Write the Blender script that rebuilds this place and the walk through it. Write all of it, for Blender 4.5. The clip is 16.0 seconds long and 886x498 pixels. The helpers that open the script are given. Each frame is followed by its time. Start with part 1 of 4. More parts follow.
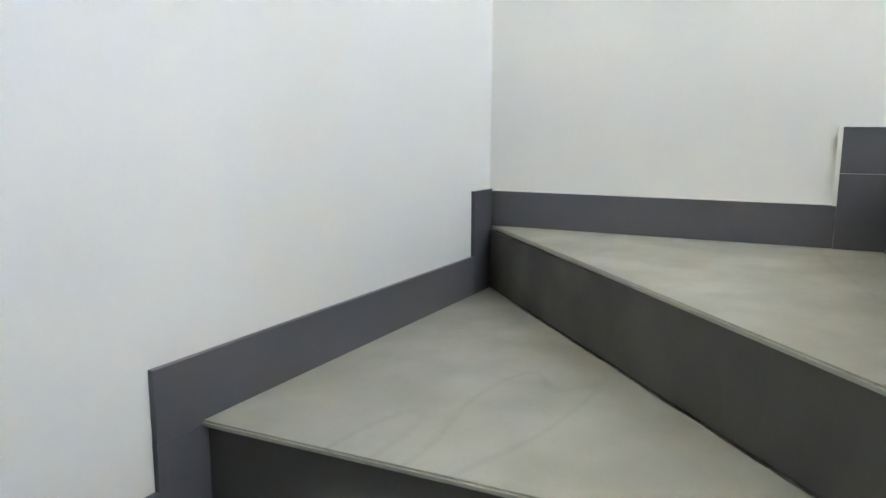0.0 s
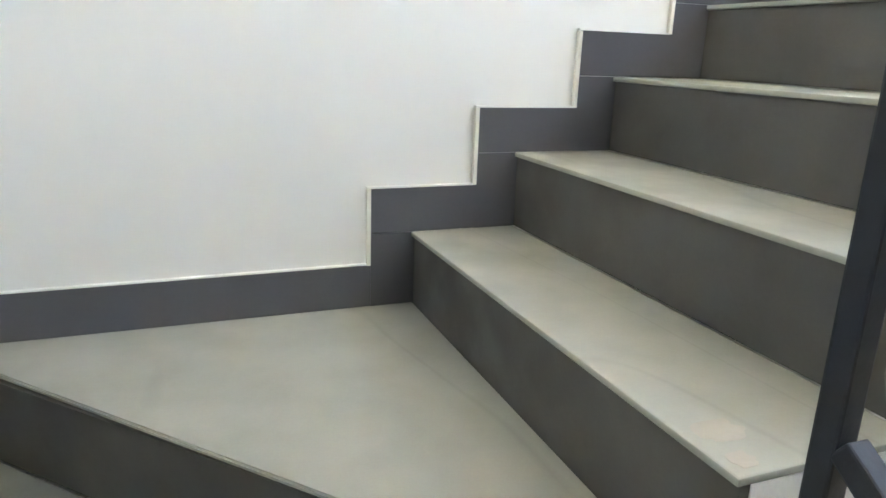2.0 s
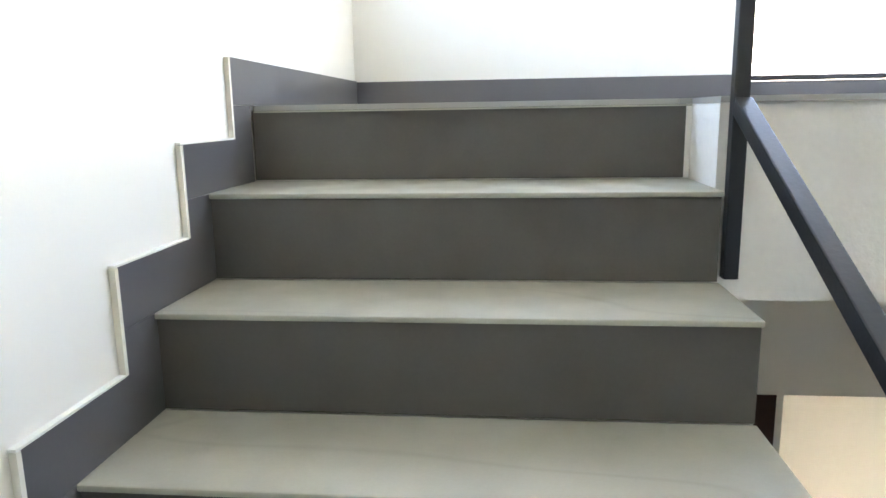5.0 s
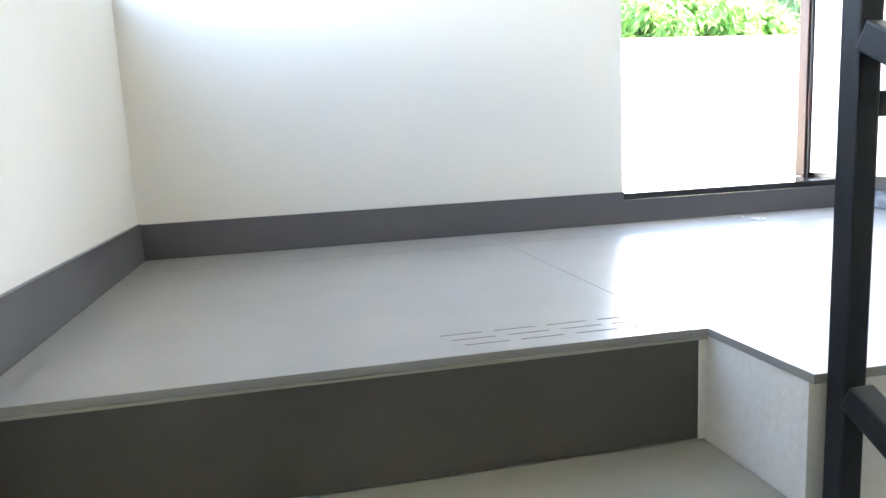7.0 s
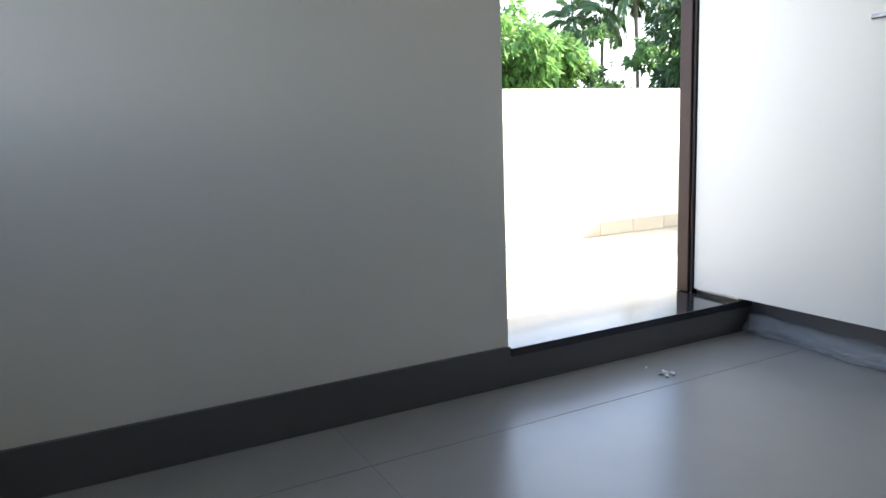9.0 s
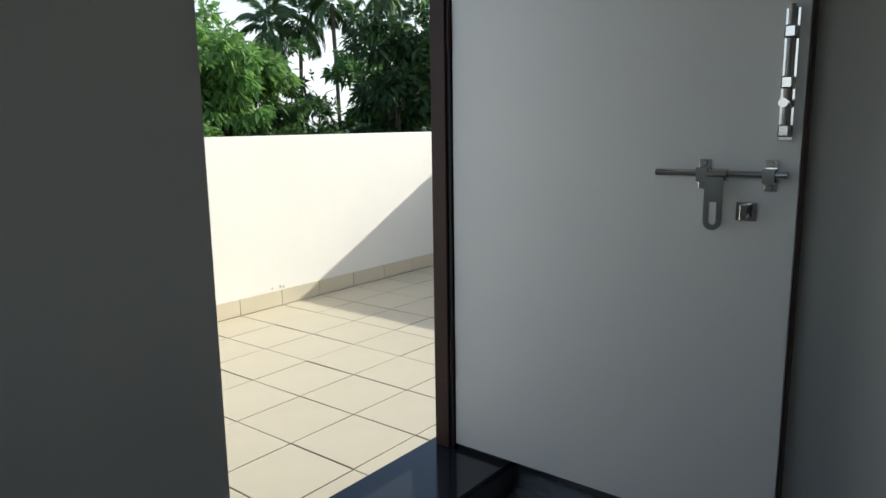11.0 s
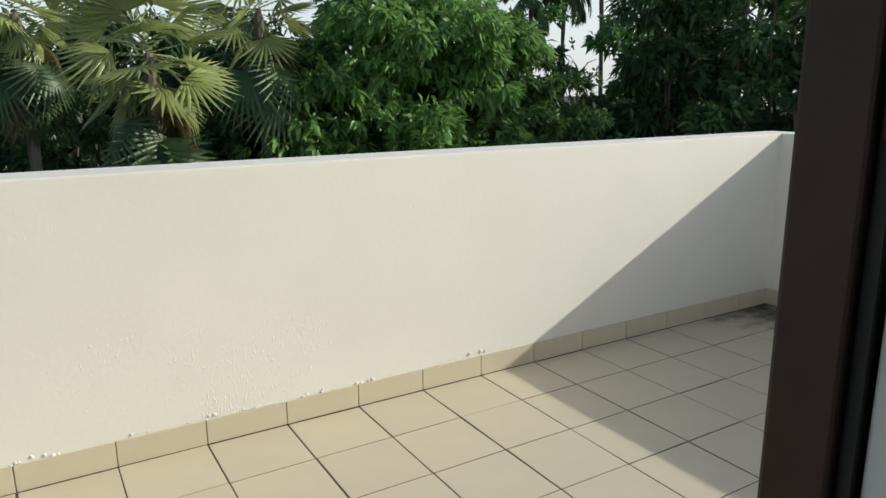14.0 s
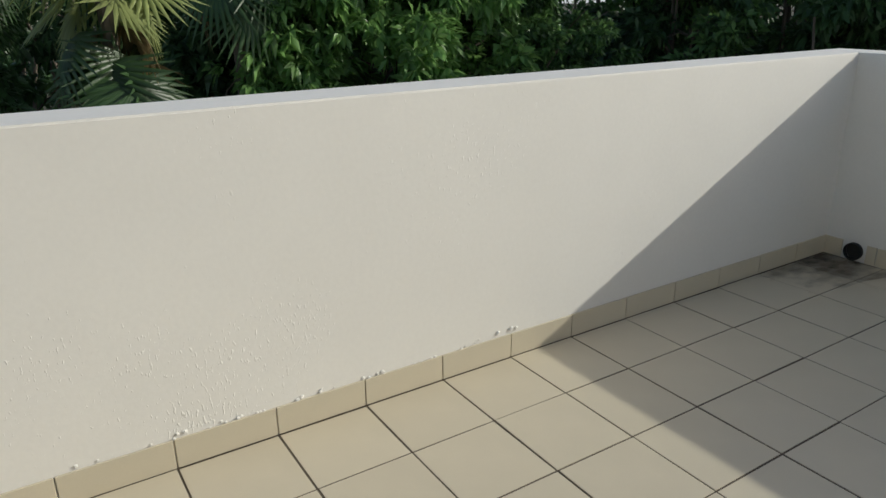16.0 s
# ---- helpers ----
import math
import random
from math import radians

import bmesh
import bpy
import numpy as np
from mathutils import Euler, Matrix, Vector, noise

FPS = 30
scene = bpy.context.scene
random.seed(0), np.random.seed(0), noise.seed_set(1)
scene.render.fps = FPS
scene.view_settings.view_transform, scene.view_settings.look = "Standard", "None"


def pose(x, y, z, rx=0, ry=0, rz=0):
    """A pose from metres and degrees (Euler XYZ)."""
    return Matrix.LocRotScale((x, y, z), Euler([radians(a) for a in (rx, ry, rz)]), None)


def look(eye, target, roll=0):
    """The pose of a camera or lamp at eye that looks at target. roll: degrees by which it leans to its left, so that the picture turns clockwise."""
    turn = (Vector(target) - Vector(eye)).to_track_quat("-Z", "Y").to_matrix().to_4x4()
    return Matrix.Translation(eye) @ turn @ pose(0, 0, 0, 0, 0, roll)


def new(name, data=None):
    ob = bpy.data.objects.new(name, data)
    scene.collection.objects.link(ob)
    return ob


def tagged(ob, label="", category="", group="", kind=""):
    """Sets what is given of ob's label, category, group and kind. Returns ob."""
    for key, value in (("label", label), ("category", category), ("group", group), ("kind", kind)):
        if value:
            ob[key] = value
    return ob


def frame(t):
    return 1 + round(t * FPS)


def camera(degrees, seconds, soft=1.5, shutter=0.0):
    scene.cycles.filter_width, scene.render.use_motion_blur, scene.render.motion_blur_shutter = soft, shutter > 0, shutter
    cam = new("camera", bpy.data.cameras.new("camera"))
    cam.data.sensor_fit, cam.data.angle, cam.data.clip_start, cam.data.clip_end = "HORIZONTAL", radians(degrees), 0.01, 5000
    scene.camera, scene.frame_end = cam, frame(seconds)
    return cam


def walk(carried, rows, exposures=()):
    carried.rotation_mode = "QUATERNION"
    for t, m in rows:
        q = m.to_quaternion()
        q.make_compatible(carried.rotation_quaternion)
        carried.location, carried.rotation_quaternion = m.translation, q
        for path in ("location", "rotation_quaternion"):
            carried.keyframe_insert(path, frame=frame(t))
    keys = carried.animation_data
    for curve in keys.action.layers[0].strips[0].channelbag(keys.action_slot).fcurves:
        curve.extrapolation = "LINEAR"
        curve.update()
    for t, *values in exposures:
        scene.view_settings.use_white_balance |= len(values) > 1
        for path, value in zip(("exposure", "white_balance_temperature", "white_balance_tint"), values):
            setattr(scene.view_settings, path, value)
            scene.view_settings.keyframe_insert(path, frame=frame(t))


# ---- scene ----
SCALE = 1.047                          # the plan below is drawn with 170 mm risers; the built ones have 178 mm
cam = camera(64.7, 16.0, soft=1.5)
PATH = [
    (0, (1.745, 0.772, 0.421), (-0.003, -0.145, 0.097), 0.2),
    (0.5, (1.616, 0.713, 0.524), (-0.29, 0.207, 0.176), 0.1),
    (0.8, (1.588, 0.637, 0.543), (-0.359, 0.381, 0.153), 2.0),
    (1, (1.552, 0.586, 0.562), (-0.391, 0.462, 0.094), 2.3),
    (1.5, (1.517, 0.443, 0.672), (-0.373, 0.813, 0.133), 1.9),
    (2, (1.414, 0.426, 0.727), (-0.369, 1.146, 0.179), 2.1),
    (2.5, (1.193, 0.468, 0.833), (-0.427, 1.536, 0.348), 1.3),
    (2.8, (1.109, 0.489, 0.9), (-0.41, 1.715, 0.464), 1.2),
    (3, (1.057, 0.506, 0.91), (-0.382, 1.829, 0.485), 1.1),
    (3.5, (0.925, 0.553, 1.032), (-0.217, 2.136, 0.596), 0.7),
    (4, (0.819, 0.609, 1.124), (0.021, 2.395, 0.707), 0.2),
    (4.5, (0.684, 0.707, 1.26), (0.228, 2.617, 0.88), -0.2),
    (4.7, (0.647, 0.752, 1.289), (0.296, 2.683, 0.906), -0.5),
    (6.8, (0.412, 1.455, 1.643), (0.82, 3.385, 1.316), -2.6),
    (7, (0.416, 1.526, 1.647), (0.816, 3.46, 1.332), -2.8),
    (7.5, (0.404, 1.652, 1.786), (0.856, 3.572, 1.455), -2.2),
    (8, (0.457, 1.819, 1.8), (0.946, 3.735, 1.5), -1.5),
    (8.5, (0.481, 2.026, 1.88), (1.155, 3.885, 1.578), 0.4),
    (9, (0.515, 2.149, 1.958), (1.435, 3.896, 1.637), -2.2),
    (9.5, (0.561, 2.271, 2.032), (1.762, 3.828, 1.666), -1.7),
    (9.6, (0.577, 2.303, 2.044), (1.828, 3.819, 1.673), -1.5),
    (10, (0.62, 2.381, 2.154), (2.007, 3.775, 1.786), -1.1),
    (10.2, (0.639, 2.426, 2.173), (2.068, 3.775, 1.801), -1.0),
    (12.3, (1.198, 2.982, 2.457), (2.828, 4.1, 2.147), -0.4),
    (12.5, (1.251, 3.048, 2.462), (2.87, 4.178, 2.144), -0.1),
    (13, (1.475, 3.203, 2.51), (2.992, 4.453, 2.141), 0.3),
    (13.2, (1.564, 3.256, 2.505), (2.927, 4.671, 2.13), 1.0),
    (13.5, (1.654, 3.32, 2.506), (2.809, 4.904, 2.11), 0.1),
    (13.8, (1.728, 3.396, 2.498), (2.792, 5.038, 2.084), -0.2),
    (14, (1.768, 3.455, 2.476), (2.773, 5.128, 2.036), -0.4),
    (14.1, (1.783, 3.49, 2.471), (2.773, 5.166, 2.013), -0.4),
    (14.3, (1.784, 3.574, 2.463), (2.763, 5.244, 1.962), -0.2),
    (14.5, (1.791, 3.645, 2.464), (2.769, 5.3, 1.913), -0.2),
    (15, (1.86, 3.813, 2.46), (2.85, 5.429, 1.822), 0.8),
    (15.5, (1.946, 3.959, 2.53), (2.91, 5.575, 1.851), 1.0),
    (16, (1.976, 4.075, 2.487), (2.986, 5.663, 1.812), -0.5),
]
EXPOSURES = [(0, 5.98, 6540, 12), (1, 5.96, 6540, 12), (2, 6.07, 6540, 12), (3, 5.88, 6520, 12), (4, 5.75, 6500, 12), (4.7, 5.6, 6480, 12), (6.8, 4.92, 6500, 12), (7.5, 4.08, 6450, 12), (8, 3.4, 6460, 12), (8.5, 2.96, 6460, 12), (9, 2.35, 6440, 12), (9.5, 1.66, 6360, 9), (10.2, 0.85, 6280, 8), (12.3, 0.05, 6540, 5), (13.0, -0.10, 6520, 5), (14.0, -0.23, 6500, 6), (15.0, -0.44, 6440, 8), (16.0, -0.57, 6320, 8)]
walk(cam, [(t, look(Vector(eye) * SCALE, Vector(target) * SCALE, roll)) for t, eye, target, roll in PATH], EXPOSURES)

# ---- world and sun ----
SUN_TO = Vector((1.0, -0.45, 0.516)).normalized()
world = bpy.data.worlds.new("sky_world")
scene.world = world
world.use_nodes = True
sky = world.node_tree.nodes.new("ShaderNodeTexSky")
sky.sky_type, sky.sun_disc = "NISHITA", False
sky.sun_elevation = math.asin(SUN_TO.z)
sky.sun_rotation = math.atan2(SUN_TO.x, SUN_TO.y)
sky.air_density, sky.dust_density, sky.ozone_density = 1.0, 2.0, 1.5
background = world.node_tree.nodes["Background"]
background.inputs["Strength"].default_value = 0.15
# bright humid haze low over the horizon, all the way round
way = world.node_tree.nodes.new("ShaderNodeTexCoord")
split = world.node_tree.nodes.new("ShaderNodeSeparateXYZ")
height = world.node_tree.nodes.new("ShaderNodeMapRange")
height.interpolation_type = "SMOOTHSTEP"
height.inputs["From Min"].default_value, height.inputs["From Max"].default_value = 0.08, 0.36
height.inputs["To Min"].default_value, height.inputs["To Max"].default_value = 0.62, 0.0
haze = world.node_tree.nodes.new("ShaderNodeMixRGB")
haze.inputs["Color2"].default_value = (7.7, 8.1, 8.5, 1)
world.node_tree.links.new(way.outputs["Generated"], split.inputs["Vector"])
world.node_tree.links.new(split.outputs["Z"], height.inputs["Value"])
world.node_tree.links.new(height.outputs["Result"], haze.inputs["Fac"])
world.node_tree.links.new(sky.outputs["Color"], haze.inputs["Color1"])
world.node_tree.links.new(haze.outputs["Color"], background.inputs["Color"])
sun = new("sun", bpy.data.lights.new("sun", "SUN"))
sun.data.energy, sun.data.angle, sun.data.color = 4.0, radians(0.5), (1.0, 0.96, 0.85)
sun.matrix_world = look(SUN_TO * 30, (0, 0, 0))
# the sky's light through the terrace doorway
door_sky = new("door_sky_light", bpy.data.lights.new("door_sky_light", "AREA"))
door_sky.data.shape, door_sky.data.size, door_sky.data.size_y = "RECTANGLE", 0.62 * SCALE, 1.9 * SCALE
door_sky.data.energy, door_sky.data.color = 0.66, (0.97, 0.98, 1.0)
door_sky.matrix_world = look(Vector((1.77, 3.70, 2.45)) * SCALE, Vector((1.77, 0.0, 2.35)) * SCALE)

# and through the stair window
window_sky = new("window_sky_light", bpy.data.lights.new("window_sky_light", "AREA"))
window_sky.data.shape, window_sky.data.size, window_sky.data.size_y = "RECTANGLE", 0.8 * SCALE, 0.75 * SCALE
window_sky.data.energy, window_sky.data.color = 0.15, (0.84, 0.92, 1.0)
window_sky.matrix_world = look(Vector((-0.12, 3.03, 2.50)) * SCALE, Vector((3.0, 3.03, 2.2)) * SCALE)


# ---- materials ----
def material(name, color, rough=0.6, metal=0.0, vary=0.06, scale=3.0, grain=60.0, bump=0.05, spread=0.0, specular=0.5, fine=0.04):
    """Two scales of colour variation, fine relief, and a spread from piece to piece."""
    m = bpy.data.materials.new(name)
    m.use_nodes = True
    n, l = m.node_tree.nodes, m.node_tree.links
    p = n["Principled BSDF"]
    p.inputs["Roughness"].default_value, p.inputs["Metallic"].default_value = rough, metal
    p.inputs["Specular IOR Level"].default_value = specular
    co = n.new("ShaderNodeTexCoord")
    big, small = n.new("ShaderNodeTexNoise"), n.new("ShaderNodeTexNoise")
    big.inputs["Scale"].default_value, big.inputs["Detail"].default_value = scale, 6.0
    small.inputs["Scale"].default_value, small.inputs["Detail"].default_value = grain, 3.0
    l.new(co.outputs["Object"], big.inputs["Vector"])
    l.new(co.outputs["Object"], small.inputs["Vector"])
    value = n.new("ShaderNodeMath")
    value.operation = "MULTIPLY_ADD"
    l.new(big.outputs["Fac"], value.inputs[0])
    value.inputs[1].default_value, value.inputs[2].default_value = 2 * vary, 1.0 - vary
    v2 = n.new("ShaderNodeMath")
    v2.operation = "MULTIPLY_ADD"
    l.new(small.outputs["Fac"], v2.inputs[0])
    v2.inputs[1].default_value = 2 * fine
    l.new(value.outputs[0], v2.inputs[2])
    hsv = n.new("ShaderNodeHueSaturation")
    hsv.inputs["Color"].default_value = (*color, 1)
    if spread:
        info = n.new("ShaderNodeObjectInfo")
        geo = n.new("ShaderNodeNewGeometry")
        add = n.new("ShaderNodeMath")
        l.new(info.outputs["Random"], add.inputs[0])
        l.new(geo.outputs["Random Per Island"], add.inputs[1])
        v3 = n.new("ShaderNodeMath")
        v3.operation = "MULTIPLY_ADD"
        l.new(add.outputs[0], v3.inputs[0])
        v3.inputs[1].default_value = spread
        v4 = n.new("ShaderNodeMath")
        v4.operation = "SUBTRACT"
        l.new(v2.outputs[0], v3.inputs[2])
        l.new(v3.outputs[0], v4.inputs[0])
        v4.inputs[1].default_value = spread
        l.new(v4.outputs[0], hsv.inputs["Value"])
    else:
        l.new(v2.outputs[0], hsv.inputs["Value"])
    l.new(hsv.outputs["Color"], p.inputs["Base Color"])
    if bump:
        b = n.new("ShaderNodeBump")
        b.inputs["Strength"].default_value, b.inputs["Distance"].default_value = bump, 0.004
        l.new(small.outputs["Fac"], b.inputs["Height"])
        l.new(b.outputs["Normal"], p.inputs["Normal"])
    return m


def leaf_material(name, color, spread=0.5, rough=0.45, glow=0.35):
    m = material(name, color, rough=rough, vary=0.25, scale=0.8, grain=9.0, bump=0.0, spread=spread)
    n, l = m.node_tree.nodes, m.node_tree.links
    p = n["Principled BSDF"]
    thin = n.new("ShaderNodeBsdfTranslucent")
    l.new(p.inputs["Base Color"].links[0].from_socket, thin.inputs["Color"])
    mix = n.new("ShaderNodeMixShader")
    mix.inputs["Fac"].default_value = glow
    l.new(p.outputs[0], mix.inputs[1])
    l.new(thin.outputs[0], mix.inputs[2])
    l.new(mix.outputs[0], n["Material Output"].inputs["Surface"])
    return m


PAINT = material("interior_paint", (0.80, 0.775, 0.715), 0.55, vary=0.025, scale=1.5, grain=180, bump=0.06, fine=0.01)
PLASTER = material("rough_white_plaster", (0.74, 0.72, 0.68), 0.8, vary=0.08, scale=9, grain=70, bump=0.5, fine=0.05)
TREAD = material("greige_stone_tile", (0.36, 0.352, 0.295), 0.38, vary=0.10, scale=2.2, grain=240, bump=0.03, fine=0.05, spread=0.03)
FLOOR = material("polished_greige_stone", (0.295, 0.288, 0.27), 0.29, vary=0.10, scale=2.2, grain=240, bump=0.015, fine=0.04, spread=0.03, specular=0.75)
RISER = material("dark_brown_grey_tile", (0.081, 0.0745, 0.0635), 0.42, vary=0.14, scale=3.5, grain=150, bump=0.03, fine=0.08, spread=0.02)
SKIRT = material("charcoal_skirting_tile", (0.098, 0.094, 0.098), 0.30, vary=0.10, scale=3.5, grain=150, bump=0.02, fine=0.06)
GRANITE = material("black_polished_granite", (0.020, 0.020, 0.022), 0.13, vary=0.2, scale=30, grain=300, bump=0.0, fine=0.3)
GROUT = material("dark_grout", (0.10, 0.078, 0.055), 0.9, vary=0.6, scale=4, grain=150, bump=0.2)
JOINT = material("floor_joint", (0.20, 0.185, 0.16), 0.8, vary=0.2, scale=8, grain=90, bump=0.1)
RUST = material("rusty_iron", (0.07, 0.032, 0.02), 0.85, vary=0.4, scale=40, grain=200, bump=0.4)
CAULK = material("pale_plaster_edge", (0.72, 0.68, 0.58), 0.7, vary=0.1, scale=12, grain=90, bump=0.2)
SMEAR = material("dried_mortar", (0.40, 0.365, 0.305), 0.7, vary=0.15, scale=25, grain=120, bump=0.15)
BROWN = material("brown_varnished_wood", (0.040, 0.018, 0.014), 0.48, vary=0.3, scale=5, grain=40, bump=0.06, fine=0.15, specular=0.3)
RUBBER = material("black_door_seal", (0.012, 0.010, 0.010), 0.6)
DOORWHITE = material("white_laminate", (0.745, 0.738, 0.705), 0.42, vary=0.02, scale=2, grain=200, bump=0.02, fine=0.01)
CHROME = material("worn_chrome", (0.60, 0.60, 0.59), 0.11, metal=1.0, vary=0.10, scale=20, grain=200, bump=0.01)
IRON = material("black_painted_iron", (0.016, 0.017, 0.020), 0.46, vary=0.25, scale=8, grain=120, bump=0.08, specular=0.35)
OUTPAINT = material("white_masonry_paint", (0.80, 0.775, 0.72), 0.75, vary=0.05, scale=2.5, grain=55, bump=0.07, fine=0.03)
# sparse drips and specks left by the roller
_n, _l = OUTPAINT.node_tree.nodes, OUTPAINT.node_tree.links
_co = next(x for x in _n if x.type == "TEX_COORD")
_map, _cell, _mask = _n.new("ShaderNodeMapping"), _n.new("ShaderNodeTexNoise"), _n.new("ShaderNodeTexNoise")
_map.inputs["Scale"].default_value = (1.0, 1.0, 0.38)
_cell.inputs["Scale"].default_value, _cell.inputs["Detail"].default_value = 115.0, 2.0
_mask.inputs["Scale"].default_value, _mask.inputs["Detail"].default_value = 2.2, 4.0
_l.new(_co.outputs["Object"], _map.inputs["Vector"])
_l.new(_map.outputs["Vector"], _cell.inputs["Vector"])
_l.new(_co.outputs["Object"], _mask.inputs["Vector"])
_sum = _n.new("ShaderNodeMath")
_sum.operation = "MULTIPLY_ADD"
_l.new(_mask.outputs["Fac"], _sum.inputs[0])
_sum.inputs[1].default_value = 0.62
_l.new(_cell.outputs["Fac"], _sum.inputs[2])
_ramp = _n.new("ShaderNodeMapRange")
_ramp.inputs["From Min"].default_value, _ramp.inputs["From Max"].default_value = 1.02, 1.12
_l.new(_sum.outputs[0], _ramp.inputs["Value"])
_drip = _n.new("ShaderNodeBump")
_drip.inputs["Strength"].default_value, _drip.inputs["Distance"].default_value = 0.36, 0.005
_l.new(_ramp.outputs["Result"], _drip.inputs["Height"])
_old = next(x for x in _n if x.type == "BUMP" and x != _drip)
_l.new(_old.outputs["Normal"], _drip.inputs["Normal"])
_l.new(_drip.outputs["Normal"], _n["Principled BSDF"].inputs["Normal"])
TTILE = material("beige_terrace_tile", (0.59, 0.525, 0.395), 0.33, vary=0.07, scale=5, grain=200, bump=0.03, fine=0.03, spread=0.04)
PIPE = material("black_pipe_and_bore_shade", (0.015, 0.014, 0.013), 0.7)
DAMP = material("damp_dirt_stain", (0.10, 0.078, 0.055), 0.8, vary=0.4, scale=14, grain=80, bump=0.1)
PLASTIC = material("milky_plastic_film", (0.50, 0.52, 0.54), 0.12, vary=0.2, scale=9, grain=45, bump=0.5)
EARTH = material("shaded_earth", (0.06, 0.055, 0.03), 0.95, vary=0.4, scale=0.5, grain=6, bump=0.5)
BARK = material("grey_bark", (0.16, 0.13, 0.10), 0.9, vary=0.3, scale=6, grain=40, bump=0.6)
_n, _l = PLASTIC.node_tree.nodes, PLASTIC.node_tree.links
_thin, _mix = _n.new("ShaderNodeBsdfTransparent"), _n.new("ShaderNodeMixShader")
_mix.inputs["Fac"].default_value = 0.30
_l.new(_thin.outputs[0], _mix.inputs[1])
_l.new(_n["Principled BSDF"].outputs[0], _mix.inputs[2])
_l.new(_mix.outputs[0], _n["Material Output"].inputs["Surface"])
# sunlight is put into A's raised colour, shade into C's darkened one
LEAF_A = leaf_material("sunlit_leaf", (0.18, 0.32, 0.096), spread=0.8, rough=0.34, glow=0.42)
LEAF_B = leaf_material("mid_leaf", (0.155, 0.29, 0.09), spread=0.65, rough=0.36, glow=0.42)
LEAF_C = leaf_material("shaded_leaf", (0.060, 0.118, 0.042), spread=0.65, rough=0.38)
LEAF_P = leaf_material("palm_leaf", (0.13, 0.215, 0.08))
LEAF_F = leaf_material("fan_palm_leaf", (0.29, 0.335, 0.125), spread=0.6, rough=0.36)
LEAF_D = leaf_material("dry_leaf", (0.20, 0.15, 0.075), spread=0.4)


def veined(m, strength=0.10, dirty=0.10, shiny=True):
    """Faint dark veins and scuffs through the stone."""
    n, l = m.node_tree.nodes, m.node_tree.links
    co = next(x for x in n if x.type == "TEX_COORD")
    wave, scuff = n.new("ShaderNodeTexNoise"), n.new("ShaderNodeTexNoise")
    wave.inputs["Scale"].default_value, wave.inputs["Detail"].default_value, wave.inputs["Distortion"].default_value = 1.0, 2.0, 0.4
    scuff.inputs["Scale"].default_value, scuff.inputs["Detail"].default_value = 5.5, 8.0
    turn = n.new("ShaderNodeMapping")
    turn.inputs["Scale"].default_value, turn.inputs["Rotation"].default_value = (0.45, 1.5, 1.0), (0, 0, 0.6)
    l.new(co.outputs["Object"], turn.inputs["Vector"])
    l.new(turn.outputs["Vector"], wave.inputs["Vector"])
    l.new(co.outputs["Object"], scuff.inputs["Vector"])
    off, size, line = n.new("ShaderNodeMath"), n.new("ShaderNodeMath"), n.new("ShaderNodeMapRange")
    off.operation, size.operation = "SUBTRACT", "ABSOLUTE"
    off.inputs[1].default_value = 0.52
    l.new(wave.outputs["Fac"], off.inputs[0])
    l.new(off.outputs[0], size.inputs[0])
    l.new(size.outputs[0], line.inputs["Value"])
    line.inputs["From Max"].default_value, line.inputs["To Min"].default_value, line.inputs["To Max"].default_value = 0.006, 1.0 - strength, 1.0
    dirt = n.new("ShaderNodeMapRange")
    dirt.inputs["From Min"].default_value, dirt.inputs["From Max"].default_value, dirt.inputs["To Min"].default_value, dirt.inputs["To Max"].default_value = 0.30, 0.70, 1.0 - dirty, 1.0 + 0.5 * dirty
    l.new(scuff.outputs["Fac"], dirt.inputs["Value"])
    hsv = next(x for x in n if x.type == "HUE_SAT")
    was = hsv.inputs["Value"].links[0].from_socket
    a, b = n.new("ShaderNodeMath"), n.new("ShaderNodeMath")
    a.operation = b.operation = "MULTIPLY"
    l.new(was, a.inputs[0])
    l.new(line.outputs["Result"], a.inputs[1])
    l.new(a.outputs[0], b.inputs[0])
    l.new(dirt.outputs["Result"], b.inputs[1])
    l.new(b.outputs[0], hsv.inputs["Value"])
    if not shiny:
        return
    shine = n.new("ShaderNodeMapRange")
    rough = n["Principled BSDF"].inputs["Roughness"]
    base = rough.default_value
    shine.inputs["From Min"].default_value, shine.inputs["From Max"].default_value, shine.inputs["To Min"].default_value, shine.inputs["To Max"].default_value = 0.35, 0.65, base * 1.5, base * 0.85
    l.new(scuff.outputs["Fac"], shine.inputs["Value"])
    l.new(shine.outputs["Result"], rough)


veined(TREAD)
veined(FLOOR, 0.03, 0.08, False)
veined(RISER, 0.0)

# ---- builders ----
def mesh_of(name, bm, mat, smooth=False):
    me = bpy.data.meshes.new(name)
    bm.normal_update()
    bm.to_mesh(me)
    bm.free()
    me.materials.append(mat)
    if smooth:
        for f in me.polygons:
            f.use_smooth = True
    return me


def part(name, bm, mat, parent=None, label="", smooth=False):
    ob = new(name, mesh_of(name, bm, mat, smooth))
    ob.parent = parent
    return tagged(ob, label)


def thing(name, label, category, at=(0, 0, 0), group="", kind=""):
    ob = new(name)
    ob.empty_display_size = 0.1
    ob.location = at
    return tagged(ob, label, category, group, kind)


def setting(name, bm, mat, label="", category=""):
    return tagged(new(name, mesh_of(name, bm, mat)), label, category, "", "structure")


